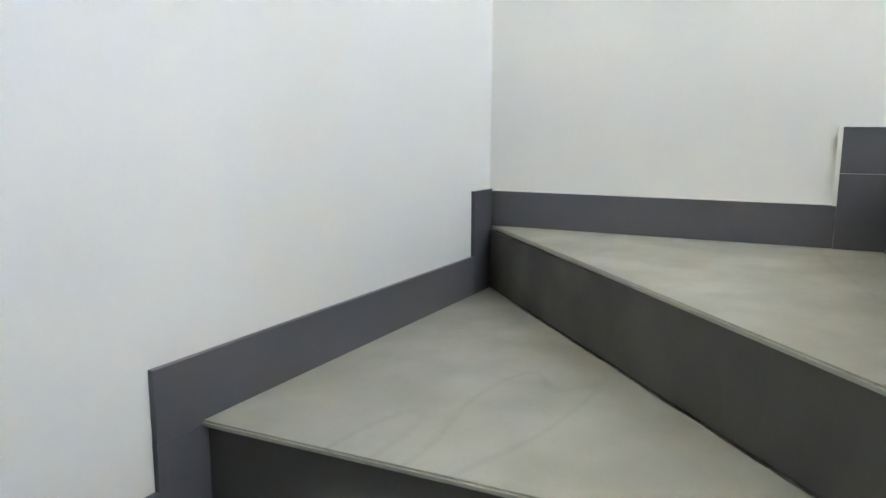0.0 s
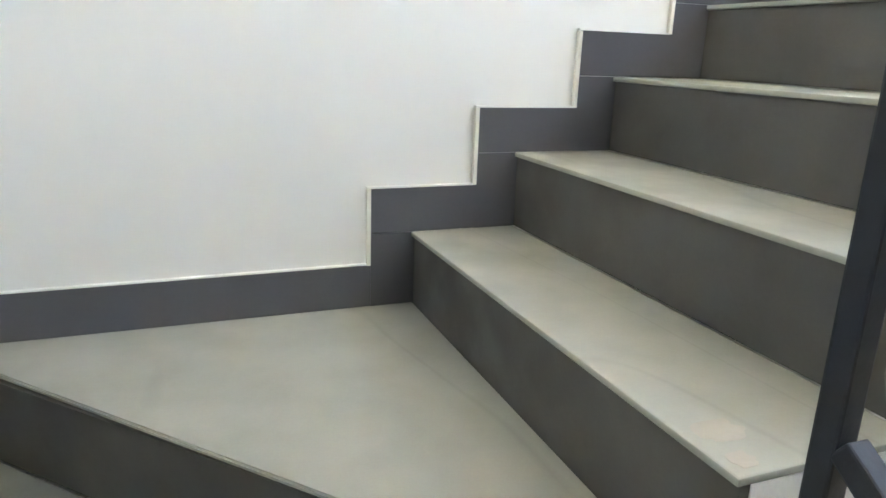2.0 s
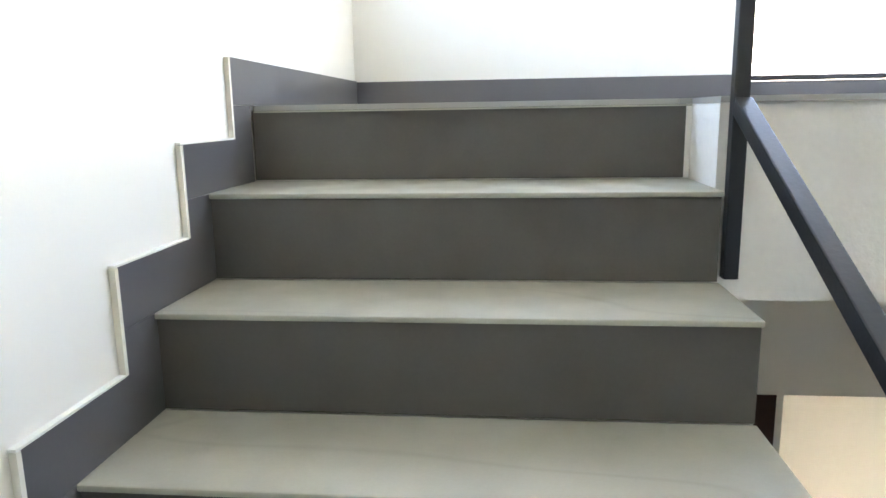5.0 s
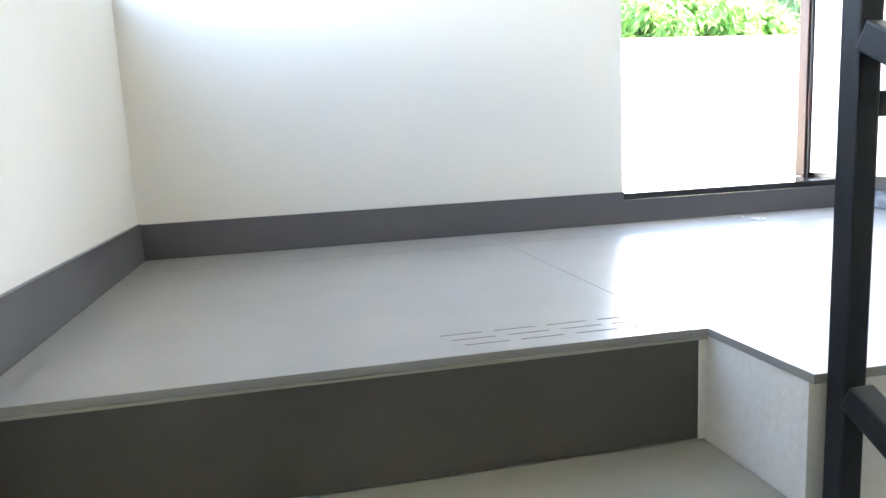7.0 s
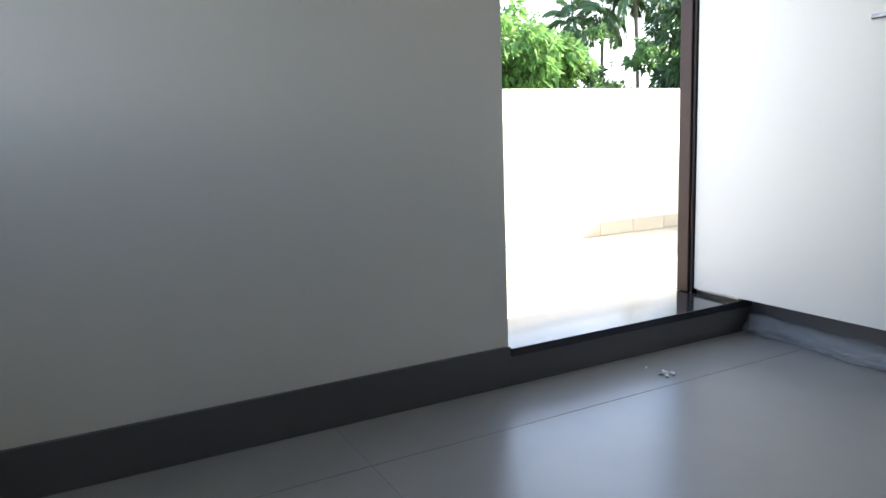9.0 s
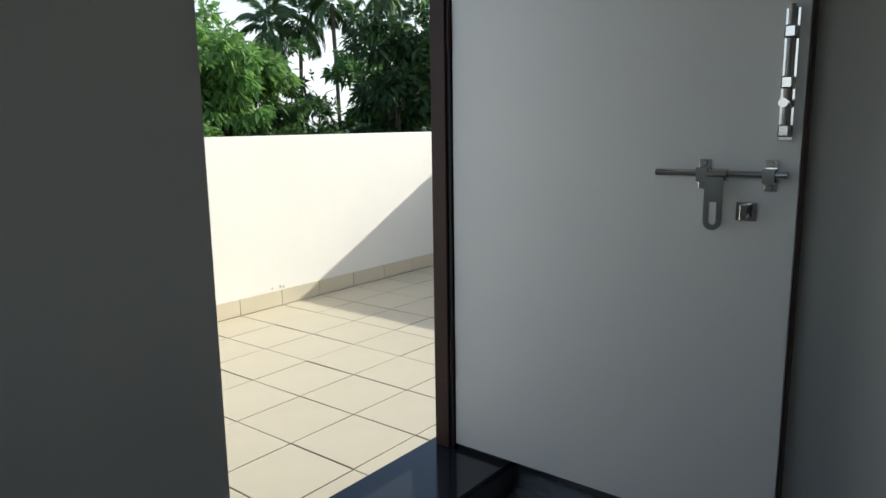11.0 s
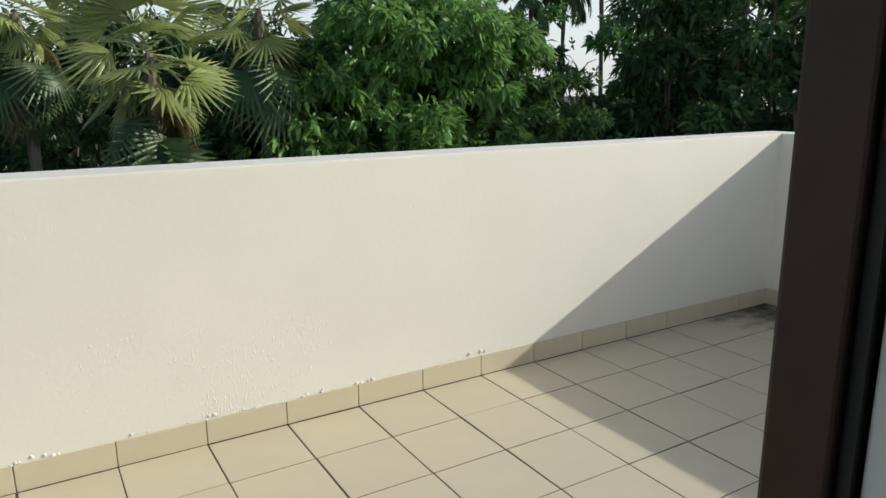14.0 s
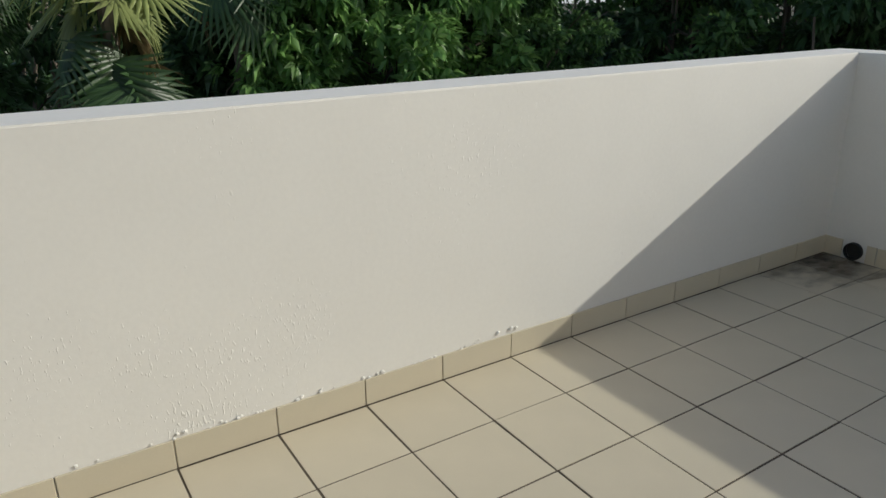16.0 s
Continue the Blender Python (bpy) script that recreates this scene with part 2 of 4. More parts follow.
def add_box(bm, x0, x1, y0, y1, z0, z1, bevel=0.0):
    vs = [bm.verts.new((x, y, z)) for x in (x0, x1) for y in (y0, y1) for z in (z0, z1)]
    faces = [bm.faces.new([vs[i] for i in q]) for q in ((0, 1, 3, 2), (4, 6, 7, 5), (0, 4, 5, 1), (2, 3, 7, 6), (0, 2, 6, 4), (1, 5, 7, 3))]
    if bevel:
        edges = {e for f in faces for e in f.edges}
        bmesh.ops.bevel(bm, geom=list(edges), offset=bevel, segments=2, affect="EDGES", profile=0.6)
    return bm


def box(x0, x1, y0, y1, z0, z1, bevel=0.0):
    return add_box(bmesh.new(), x0, x1, y0, y1, z0, z1, bevel)


def prism(outline, z0, z1, bevel=0.0):
    """An upright prism over a plan outline."""
    bm = bmesh.new()
    lo = [bm.verts.new((x, y, z0)) for x, y in outline]
    hi = [bm.verts.new((x, y, z1)) for x, y in outline]
    n = len(outline)
    bm.faces.new(hi)
    bm.faces.new(lo[::-1])
    for i in range(n):
        bm.faces.new((lo[i], lo[(i + 1) % n], hi[(i + 1) % n], hi[i]))
    bmesh.ops.recalc_face_normals(bm, faces=bm.faces)
    if bevel:
        bmesh.ops.bevel(bm, geom=list(bm.edges), offset=bevel, segments=2, affect="EDGES")
    return bm


def slab_yz(outline, x0, x1):
    """A plate with an outline in y and z, from x0 to x1."""
    bm = bmesh.new()
    a = [bm.verts.new((x0, y, z)) for y, z in outline]
    b = [bm.verts.new((x1, y, z)) for y, z in outline]
    n = len(outline)
    bm.faces.new(a)
    bm.faces.new(b[::-1])
    for i in range(n):
        bm.faces.new((a[i], b[i], b[(i + 1) % n], a[(i + 1) % n]))
    bmesh.ops.recalc_face_normals(bm, faces=bm.faces)
    return bm


def bar(a, b, wide, deep, bevel=0.003, up=(0, 0, 1)):
    """A square bar from a to b."""
    a, b = Vector(a), Vector(b)
    d = b - a
    bm = box(-wide / 2, wide / 2, -deep / 2, deep / 2, 0, d.length, bevel)
    z = d.normalized()
    x = Vector(up).cross(z)
    x = x.normalized() if x.length > 1e-4 else Vector((1, 0, 0))
    y = z.cross(x)
    m = Matrix((x, y, z)).transposed().to_4x4()
    m.translation = a
    bmesh.ops.transform(bm, matrix=m, verts=bm.verts)
    return bm


def rod(a, b, r0, r1=None, sides=12):
    a, b = Vector(a), Vector(b)
    d = b - a
    bm = bmesh.new()
    bmesh.ops.create_cone(bm, cap_ends=True, segments=sides, radius1=r0, radius2=r0 if r1 is None else r1, depth=d.length)
    q = d.to_track_quat("Z", "Y").to_matrix().to_4x4()
    q.translation = (a + b) / 2
    bmesh.ops.transform(bm, matrix=q, verts=bm.verts)
    return bm


# ---- plan ----
H, G, W = 0.17, 0.2425, 0.975          # riser, going, flight width
W9 = W + 0.002                         # landing notch
N3 = 0.925                             # nosing of the first straight step
ZL = 8 * H                             # landing
YL = N3 + 6 * G + 0.025                # landing edge
YC, YO = 3.505, 3.72                   # door wall, inner and outer face
XD = 2.245                             # side wall of the landing
YE = 2.187                             # landing edge beside the flight
FLOOR0 = ZL - 18 * H
CEIL = ZL + 2.75
TER = 1.226                            # terrace floor
YP, XP, ZP = 5.905, 5.49, 2.228        # parapet faces and top
DX0, DX1 = 1.395, 2.195                # door opening
DZ = ZL + 0.092                        # sill

# ---- walls ----
WZ0, WZ1, WY0 = 2.06, 2.95, 2.55       # stair window beside the landing
bm = box(-0.2, 0, -0.2, YO, FLOOR0 - 0.2, WZ0)
add_box(bm, -0.2, 0, -0.2, WY0, WZ0, CEIL)
add_box(bm, -0.2, 0, YC, YO, WZ0, CEIL)
add_box(bm, -0.2, 0, WY0, YC, WZ1, CEIL)
setting("wall_west", bm, PAINT, "smooth off-white painted stairwell wall", "wall")
setting("wall_south", box(0, 3.75, -0.2, 0, FLOOR0 - 0.2, CEIL), PAINT, "smooth off-white painted stairwell wall", "wall")
bm = box(0, DX0, YC, YO, FLOOR0 - 0.2, CEIL)
add_box(bm, DX0, DX1, YC, YO, ZL + 2.18, CEIL)
add_box(bm, DX0, DX1, YC, YO, 0.24, ZL - 0.002)
add_box(bm, DX1, 2.6, YC, YO, 0.24, CEIL)
setting("wall_north", bm, PAINT, "white painted wall with an open terrace doorway", "wall")
setting("wall_east", box(XD, XD + 0.2, 1.0, YC, FLOOR0, CEIL), PAINT, "white painted side wall of the landing", "wall")
setting("wall_end", box(3.6, 3.75, 0, 1.2, FLOOR0 - 0.2, CEIL), PAINT, "plain white end wall of the lower flight", "wall")
setting("wall_inner", box(XD + 0.2, 3.6, 1.0, 1.2, FLOOR0 - 0.2, CEIL), PAINT, "plain white wall beside the lower flight", "wall")
setting("ceiling", box(-0.2, 3.75, -0.2, YO, CEIL, CEIL + 0.15), PAINT, "white painted flat ceiling", "ceiling")
setting("floor_hall", box(0, 3.75, 0, 5.6, FLOOR0 - 0.2, FLOOR0), FLOOR, "greige stone floor of the lower hall", "floor")
# lower corridor beyond the hall
setting("wall_corridor", box(0.9, 3.2, 5.45, 5.6, FLOOR0, 0.9), PAINT, "white wall of the lower corridor", "wall")
setting("wall_corridor_side", box(2.35, 2.5, YO, 5.45, FLOOR0, 0.9), PAINT, "white side wall of the lower corridor", "wall")
setting("wall_corridor_west", box(0.9, 1.05, YO, 5.45, FLOOR0, 0.9), PAINT, "white side wall of the lower corridor", "wall")

# ---- staircase ----
stair = thing("staircase", "winding staircase of greige stone treads with dark tiled risers", "staircase", (0.5, 1.2, 0), kind="structure")


def under(ob, parent):
    ob.parent = parent
    ob.matrix_parent_inverse = parent.matrix_basis.inverted()
    return ob


def stair_part(name, bm, mat, label=""):
    return under(part(name, bm, mat, None, label), stair)


TH, NOSE = 0.010, 0.008
for k in range(3, 9):
    y, z = N3 + (k - 3) * G, (k - 1) * H
    stair_part("tread", box(0.004, W + 0.003, y - NOSE, (y + G if k < 8 else YL) - 0.001, z - TH, z, 0.003), TREAD)
for k in range(3, 10):
    y, z = N3 + (k - 3) * G if k < 9 else YL, (k - 1) * H
    stair_part("riser", box(0.003, W if k < 9 else W9, y, y + 0.012, z - H + (0.001 if k > 3 else -0.014), z - TH - 0.001), RISER)
# winders
Z1, Z2 = 0.006, H + 0.006
INNER = (W, N3 - 0.002)
FALL = 0.008                           # by which the upper winder dips towards the newel


def dipped(bm):
    for v in bm.verts:
        if v.co.z > 0.1:
            v.co.z -= FALL * v.co.x / W
    return bm


stair_part("winder_tread", dipped(prism([(0.004, 0.010), (W + 0.006, N3 - 0.028), (W + 0.004, N3 - 0.001), (0.004, N3 - 0.001)], Z2 - TH, Z2, 0.003)), TREAD)
stair_part("winder_tread", prism([(0.012, 0.004), (1.050, 0.004), (1.012, N3 + 0.02), (W + 0.005, N3 - 0.024)], Z1 - TH, Z1, 0.003), TREAD)
stair_part("winder_riser", dipped(prism([(0.004, 0.024), (0.018, 0.010), (W + 0.004, N3 - 0.017), (W - 0.008, N3 - 0.006)], Z1 + 0.001, Z2 - TH - 0.001)), RISER)
stair_part("winder_riser", prism([(1.038, 0.004), (1.026, 0.004), (0.988, N3 + 0.02), (1.000, N3 + 0.02)], -H + 0.001, Z1 - TH - 0.001), RISER)
for j in range(0, 9):
    x, z = 1.038 + j * G, -(j + 1) * H
    stair_part("tread", box(x + 0.001, x + G + NOSE, 0.004, 0.975, z - TH, z, 0.003), TREAD)
    if j:
        stair_part("riser", box(x - 0.012, x, 0.004, 0.970, z + 0.001, z + H - TH - 0.001), RISER)
# concrete core with its plastered flank
core = [(N3 + 0.012, -0.30)]
for k in range(3, 9):
    y, z = N3 + (k - 3) * G + 0.0125, (k - 1) * H - TH - 0.0005
    core += [(y, z), (y + G, z)]
core += [(YL + 0.012, 7 * H - TH - 0.001), (YL + 0.012, ZL - 0.30), (YL - 0.10, ZL - 0.46)]
stair_part("plastered_core", slab_yz(core, 0.001, W + 0.002), PLASTER, "white plastered flank of the stair")
stair_part("winder_core", prism([(0.001, 0.001), (1.025, 0.001), (0.985, N3 + 0.010), (0.001, N3 + 0.010)], -0.45, -TH - 0.001), PLASTER)
stair_part("winder_core", prism([(0.001, 0.026), (W - 0.012, N3 - 0.002), (W - 0.012, N3 + 0.010), (0.001, N3 + 0.010)], 0.001, H - TH - 0.012), PLASTER)
low = [(1.026, -H - TH - 0.001)]
for j in range(0, 9):
    x, z = 1.038 + j * G, -(j + 1) * H - TH - 0.001
    low += [(x - 0.012, z), (x + G - 0.012, z)]
low += [(1.038 + 9 * G - 0.013, FLOOR0 + 0.001), (1.6, FLOOR0 + 0.001), (1.026, -0.55)]
bm = slab_yz(low, 0.001, 0.968)
bmesh.ops.transform(bm, matrix=Matrix(((0, 1, 0, 0), (1, 0, 0, 0), (0, 0, 1, 0), (0, 0, 0, 1))), verts=bm.verts)
bmesh.ops.recalc_face_normals(bm, faces=bm.faces)
stair_part("lower_core", bm, PLASTER)

# ---- skirting along the stair and landing ----
SK, ST = 0.100, 0.010
skirting = thing("stair_skirting", "stepped charcoal tile skirting along the stair walls", "skirting", (0, 1.2, 0), kind="structure")


def skirt_part(name, bm, mat=SKIRT, label=""):
    return under(part(name, bm, mat, None, label), skirting)


skirt_part("skirting_tile", box(0.0005, ST, 0.012, N3 - SK - 0.0005, Z2 + 0.0005, Z2 + SK - 0.005))
skirt_part("painted_edge", box(0.0005, ST + 0.0012, 0.012, N3 - SK - 0.0095, Z2 + SK - 0.0048, Z2 + SK - 0.0015), PAINT)
for k in range(3, 10):
    y, z = N3 + (k - 3) * G - SK, (k - 1) * H
    # the upright piece beside the riser and the level one beside the tread
    skirt_part("skirting_tile", box(0.0005, ST, y, y + SK - 0.001, z - H + 0.0005, z))
    skirt_part("painted_edge", box(0.0005, ST + 0.001, y - 0.009, y - 0.0005, z - H + SK, z + SK - 0.002), CAULK)
    if k < 9:
        skirt_part("painted_edge", box(0.0005, ST + 0.0012, y - 0.009, y + G - 0.0095, z + SK - 0.0008, z + SK + 0.003), PAINT)
    y1 = y + G if k < 9 else YC - 0.012
    skirt_part("skirting_tile", box(0.0005, ST, y, y1 + (0.0005 if k < 9 else 0), z + 0.001, z + SK - 0.001))
for x0, x1, z in ((0.0005, 0.118, Z2), (0.119, 1.130, Z1)):
    skirt_part("skirting_tile", box(x0, x1, 0.0005, ST, 0.0005 if z == Z1 else Z1, z + SK))
for j in range(0, 9):
    x, z = 1.038 + j * G, -(j + 1) * H
    skirt_part("skirting_tile", box(x + 0.0925, x + 0.092 + G, 0.0005, ST, z + 0.0005, z + SK))
    skirt_part("skirting_tile", box(x, x + 0.0925, 0.0005, ST, z + 0.0005, z + H + 0.0))
skirt_part("skirting_tile", box(0.0005, DX0, YC - ST, YC - 0.0005, ZL + 0.0005, ZL + SK - 0.004))
skirt_part("skirting_tile", box(DX0 + 0.001, XD - ST - 0.001, YC - ST, YC - 0.0005, ZL + 0.0005, DZ - 0.021))
skirt_part("skirting_tile", box(XD - ST, XD - 0.0005, YE + 0.02, YC - 0.0005, ZL + 0.0005, ZL + SK - 0.004))

# mortar smeared over the end of the first straight tread
random.seed(17)
for cx, cy, rx, ry in ((0.900, N3 + 0.040, 0.022, 0.032), (0.952, N3 + 0.022, 0.014, 0.016)):
    outline = []
    for a in range(28):
        w = 2 * math.pi * a / 28
        r = 1 + 0.5 * noise.noise((3 * cx + math.cos(w) * 1.6, math.sin(w) * 1.6, 7.0))
        outline.append((cx + rx * r * math.cos(w), max(N3 - NOSE + 0.003, cy + ry * r * math.sin(w))))
    stair_part("mortar_smear", prism(outline, 2 * H - 0.002, 2 * H + 0.0004), SMEAR, "thin pale mortar smear")

# ragged plaster left at the end of the top riser
bm = bmesh.new()
rag = [(bm.verts.new((W9 - 0.006 - 0.007 * abs(noise.noise((0, 0, z * 60))), YL - 0.0015, z)), bm.verts.new((W9 + 0.002, YL - 0.0015, z)), bm.verts.new((W9 + 0.002, YL - 0.0002, z)), bm.verts.new((W9 - 0.010, YL - 0.0002, z))) for z in [7 * H + 0.001 + (H - 0.013) * i / 24 for i in range(25)]]
for p, q in zip(rag, rag[1:]):
    for i in range(4):
        bm.faces.new((p[i], p[(i + 1) % 4], q[(i + 1) % 4], q[i]))
bmesh.ops.recalc_face_normals(bm, faces=bm.faces)
stair_part("plaster_seam", bm, PLASTER, "ragged white plaster seam")

# ---- landing ----
bm = box(0.001, XD - 0.001, YL + 0.0125, YC - 0.001, ZL - 0.30, ZL - 0.012)
add_box(bm, W9 + 0.002, XD - 0.001, YE + 0.01, YL + 0.0125, 0.97, ZL - 0.012)
setting("landing_slab", bm, PLASTER, "white plastered landing slab edge", "landing")
landing = thing("landing_floor", "polished greige stone tiles of the top landing", "floor", (1.1, 2.9, ZL), kind="structure")
JX, JY = 0.95, 3.290


def floor_tile(x0, x1, y0, y1):
    under(part("floor_tile", box(x0 + 0.0004, x1 - 0.0004, y0 + 0.0014, y1 - 0.0014, ZL - 0.0118, ZL, 0.0008), FLOOR), landing)


floor_tile(0.011, JX, JY, YC - 0.011)
floor_tile(JX, XD - 0.011, JY, YC - 0.011)
floor_tile(0.011, JX, YL - NOSE, JY)
g = 0.0004
under(part("floor_tile", prism([(JX + g, YL - NOSE), (W9, YL - NOSE), (W9, YE), (XD - 0.011, YE), (XD - 0.011, JY - 0.0014), (JX + g, JY - 0.0014)], ZL - 0.0118, ZL), FLOOR), landing)
under(part("joint_bed", box(0.002, XD - 0.002, YL + 0.013, YC - 0.002, ZL - 0.0117, ZL - 0.0005), JOINT), landing)
under(part("nosing", box(0.011, W9, YL - NOSE - 0.001, YL + 0.012, ZL - TH - 0.006, ZL - 0.0125), TREAD), landing)
for i in range(3):
    for j in range(4):
        gx = W - 0.035 - 0.012 * i - 0.082 * j
        under(part("grip_groove", box(gx - 0.064, gx, YL + 0.035 + 0.028 * i, YL + 0.037 + 0.028 * i, ZL + 0.0002, ZL + 0.0006), JOINT), landing)

# ---- terrace door ----
sill = setting("door_sill", box(DX0 + 0.001, XD - 0.001, YC - 0.014, YO + 0.01, DZ - 0.020, DZ, 0.002), GRANITE, "black polished granite door sill", "door sill")
JW = 2.152
door_frame = thing("door_frame", "dark brown wooden door frame of the terrace doorway", "door frame", (1.8, 3.66, DZ))
for b in ((JW, DX1 - 0.001, 3.657, 3.701), (DX0 + 0.001, DX0 + 0.045, 3.657, 3.701)):
    under(part("jamb", box(*b, DZ + 0.001, ZL + 2.105, 0.003), BROWN), door_frame)
under(part("seal", box(JW + 0.008, 2.1655, 3.648, 3.6565, DZ + 0.001, ZL + 2.10), RUBBER, None, "black seal in the rebate"), door_frame)
under(part("head", box(DX0 + 0.001, DX1 - 0.001, 3.657, 3.701, ZL + 2.106, ZL + 2.178, 0.003), BROWN), door_frame)
LX0, LX1, LY0, LY1, LZ0, LZ1 = 2.166, 2.197, 2.882, 3.645, ZL + 0.105, ZL + 2.10
door = thing("terrace_door", "white laminate door standing open against the side wall", "door", (LX1, LY1, LZ0))
under(part("leaf", box(LX0, LX1, LY0, LY1, LZ0, LZ1, 0.002), DOORWHITE, None, "flat white door leaf"), door)
# dark strip standing for the shade on the leaf's free edge
under(part("edge_strip", box(LX0 + 0.0015, LX1, LY0 - 0.005, LY0 - 0.0005, LZ0, LZ1, 0.001), BROWN, None, "leaf edge coloured dark for its shade"), door)

# ---- terrace ----
bm = box(-0.75, XP + 0.22, YO, YP + 0.22, TER - 0.25, TER - 0.0022)
add_box(bm, 2.6, XP + 0.22, -1.0, YO, TER - 0.25, TER - 0.0022)
setting("terrace_slab", bm, GROUT, "dark grouted bed of the terrace tiles", "floor")
bm = prism([(-0.75, YO), (-0.63, YO), (-0.63, YP), (XP, YP), (XP, -0.88), (2.6, -0.88), (2.6, -1.0), (XP + 0.22, -1.0), (XP + 0.22, YP + 0.22), (-0.75, YP + 0.22)], TER - 0.25, ZP)
bmesh.ops.bevel(bm, geom=[e for e in bm.edges if all(v.co.z > ZP - 0.001 for v in e.verts)], offset=0.005, segments=2, affect="EDGES")
parapet = setting("parapet", bm, OUTPAINT, "sunlit white painted terrace parapet with rough roller texture", "parapet")
setting("ground", box(-400, 400, -400, 700, -2.5, -2.2), EARTH, "dark earth of the grove below", "ground")


# ---- terrace tiles ----
TS = 0.30
X0, Y0 = 3.43, YP - 0.009
terrace = thing("terrace_tiles", "square beige ceramic terrace tiles with dark joints", "floor", (3, 5, TER), kind="structure")
tile_mesh = mesh_of("terrace_tile", box(0.003, TS - 0.003, 0.003, TS - 0.003, -0.0105, 0, 0.0014), TTILE)
random.seed(5)


def place(name, me, m, parent):
    ob = new(name, me)
    ob.parent = parent
    ob.matrix_parent_inverse = parent.matrix_basis.inverted()
    ob.matrix_basis = m
    return ob


for i in range(-9, 7):
    for k in range(1, 8):
        x, y = X0 + i * TS, Y0 - k * TS
        if x + TS > XP + 0.02 or y < YO - 0.11:
            continue
        place("terrace_tile", tile_mesh, pose(x + random.uniform(-0.0009, 0.0009), y + random.uniform(-0.0009, 0.0009), TER + random.uniform(-0.0008, 0.0006), random.uniform(-0.15, 0.15), random.uniform(-0.15, 0.15), random.uniform(-0.22, 0.22)), terrace)
for k in range(1, 8):
    y = Y0 - k * TS
    if y > YO - 0.11:
        under(part("cut_tile", box(X0 + 6 * TS + 0.0022, XP - 0.010, y + 0.0022, y + TS - 0.0022, TER - 0.0105, TER, 0.0012), TTILE), terrace)
terrace_skirt = thing("terrace_skirting", "beige tile skirting at the foot of the parapet", "skirting", (3, YP, TER), kind="structure")
skirt_mesh = mesh_of("skirting_tile", box(0.002, TS - 0.002, -0.008, -0.0005, 0.0, 0.093, 0.0015), TTILE)
for i in range(-9, 7):
    if X0 + (i + 1) * TS < XP:
        place("skirting_tile", skirt_mesh, pose(X0 + i * TS, YP, TER + 0.001, random.uniform(-0.3, 0.3), 0, random.uniform(-0.2, 0.2)), terrace_skirt)
under(part("skirting_tile", box(X0 + 6 * TS + 0.002, XP - 0.0005, YP - 0.008, YP - 0.0005, TER + 0.001, TER + 0.094, 0.0015), TTILE), terrace_skirt)
side_mesh = mesh_of("skirting_tile", box(-0.008, -0.0005, -TS + 0.002, -0.002, 0.0, 0.093, 0.0015), TTILE)
for k in range(1, 8):
    place("skirting_tile", side_mesh, pose(XP, YP - 0.265 - (k - 1) * TS, TER + 0.001), terrace_skirt)
# the corner piece carries the drain
under(part("skirting_tile", box(XP - 0.008, XP - 0.0005, YP - 0.095, YP - 0.0085, TER + 0.001, TER + 0.094, 0.0015), TTILE), terrace_skirt)
under(part("skirting_tile", box(XP - 0.008, XP - 0.0005, YP - 0.263, YP - 0.215, TER + 0.001, TER + 0.094, 0.0015), TTILE), terrace_skirt)
drain = thing("drain_outlet", "open black drain pipe in the parapet corner", "drain", (XP, 5.75, TER + 0.03))
bm = bmesh.new()
ring = 20
for r, x in ((0.039, -0.022), (0.045, -0.022), (0.045, -0.0006), (0.039, -0.002)):
    for a in range(ring):
        w = 2 * math.pi * a / ring
        bm.verts.new((x, r * math.cos(w), 0.018 + r * math.sin(w)))
bm.verts.ensure_lookup_table()
for b in range(4):
    for a in range(ring):
        c, d = b * ring, ((b + 1) % 4) * ring
        bm.faces.new((bm.verts[c + a], bm.verts[c + (a + 1) % ring], bm.verts[d + (a + 1) % ring], bm.verts[d + a]))
part("pipe_rim", bm, PIPE, drain)
# flat black disc painted as the shade inside the pipe; there is no hole
part("dark_bore_disc", rod((-0.0015, 0, 0.018), (-0.0005, 0, 0.018), 0.039, sides=20), PIPE, drain)
# damp patch round the outlet
bm = bmesh.new()
centre = bm.verts.new((5.33, 5.80, TER + 0.0022))
rim = []
for a in range(40):
    w = 2 * math.pi * a / 40
    r = 0.72 + 0.45 * noise.noise((math.cos(w) * 1.7, math.sin(w) * 1.7, 3))
    rim.append(bm.verts.new((min(XP - 0.009, 5.33 + 0.66 * r * math.cos(w)), min(YP - 0.009, 5.80 + 0.30 * r * math.sin(w)), TER + 0.0022)))
for a in range(40):
    bm.faces.new((centre, rim[a], rim[(a + 1) % 40]))
n, l = DAMP.node_tree.nodes, DAMP.node_tree.links
fade, clear, blend = n.new("ShaderNodeTexNoise"), n.new("ShaderNodeBsdfTransparent"), n.new("ShaderNodeMixShader")
fade.inputs["Scale"].default_value, fade.inputs["Detail"].default_value = 5.0, 7.0
near = n.new("ShaderNodeVectorMath")
near.operation = "DISTANCE"
co = next(x for x in n if x.type == "TEX_COORD")
l.new(co.outputs["Object"], near.inputs[0])
near.inputs[1].default_value = Vector((5.38, 5.86, TER)) * SCALE
keep = n.new("ShaderNodeMath")
keep.operation = "SUBTRACT"
l.new(fade.outputs["Fac"], keep.inputs[0])
l.new(near.outputs["Value"], keep.inputs[1])
soft = n.new("ShaderNodeMapRange")
soft.inputs["From Min"].default_value, soft.inputs["From Max"].default_value, soft.inputs["To Max"].default_value = 0.02, 0.60, 0.88
l.new(keep.outputs[0], soft.inputs["Value"])
l.new(soft.outputs["Result"], blend.inputs["Fac"])
l.new(clear.outputs[0], blend.inputs[1])
l.new(n["Principled BSDF"].outputs[0], blend.inputs[2])
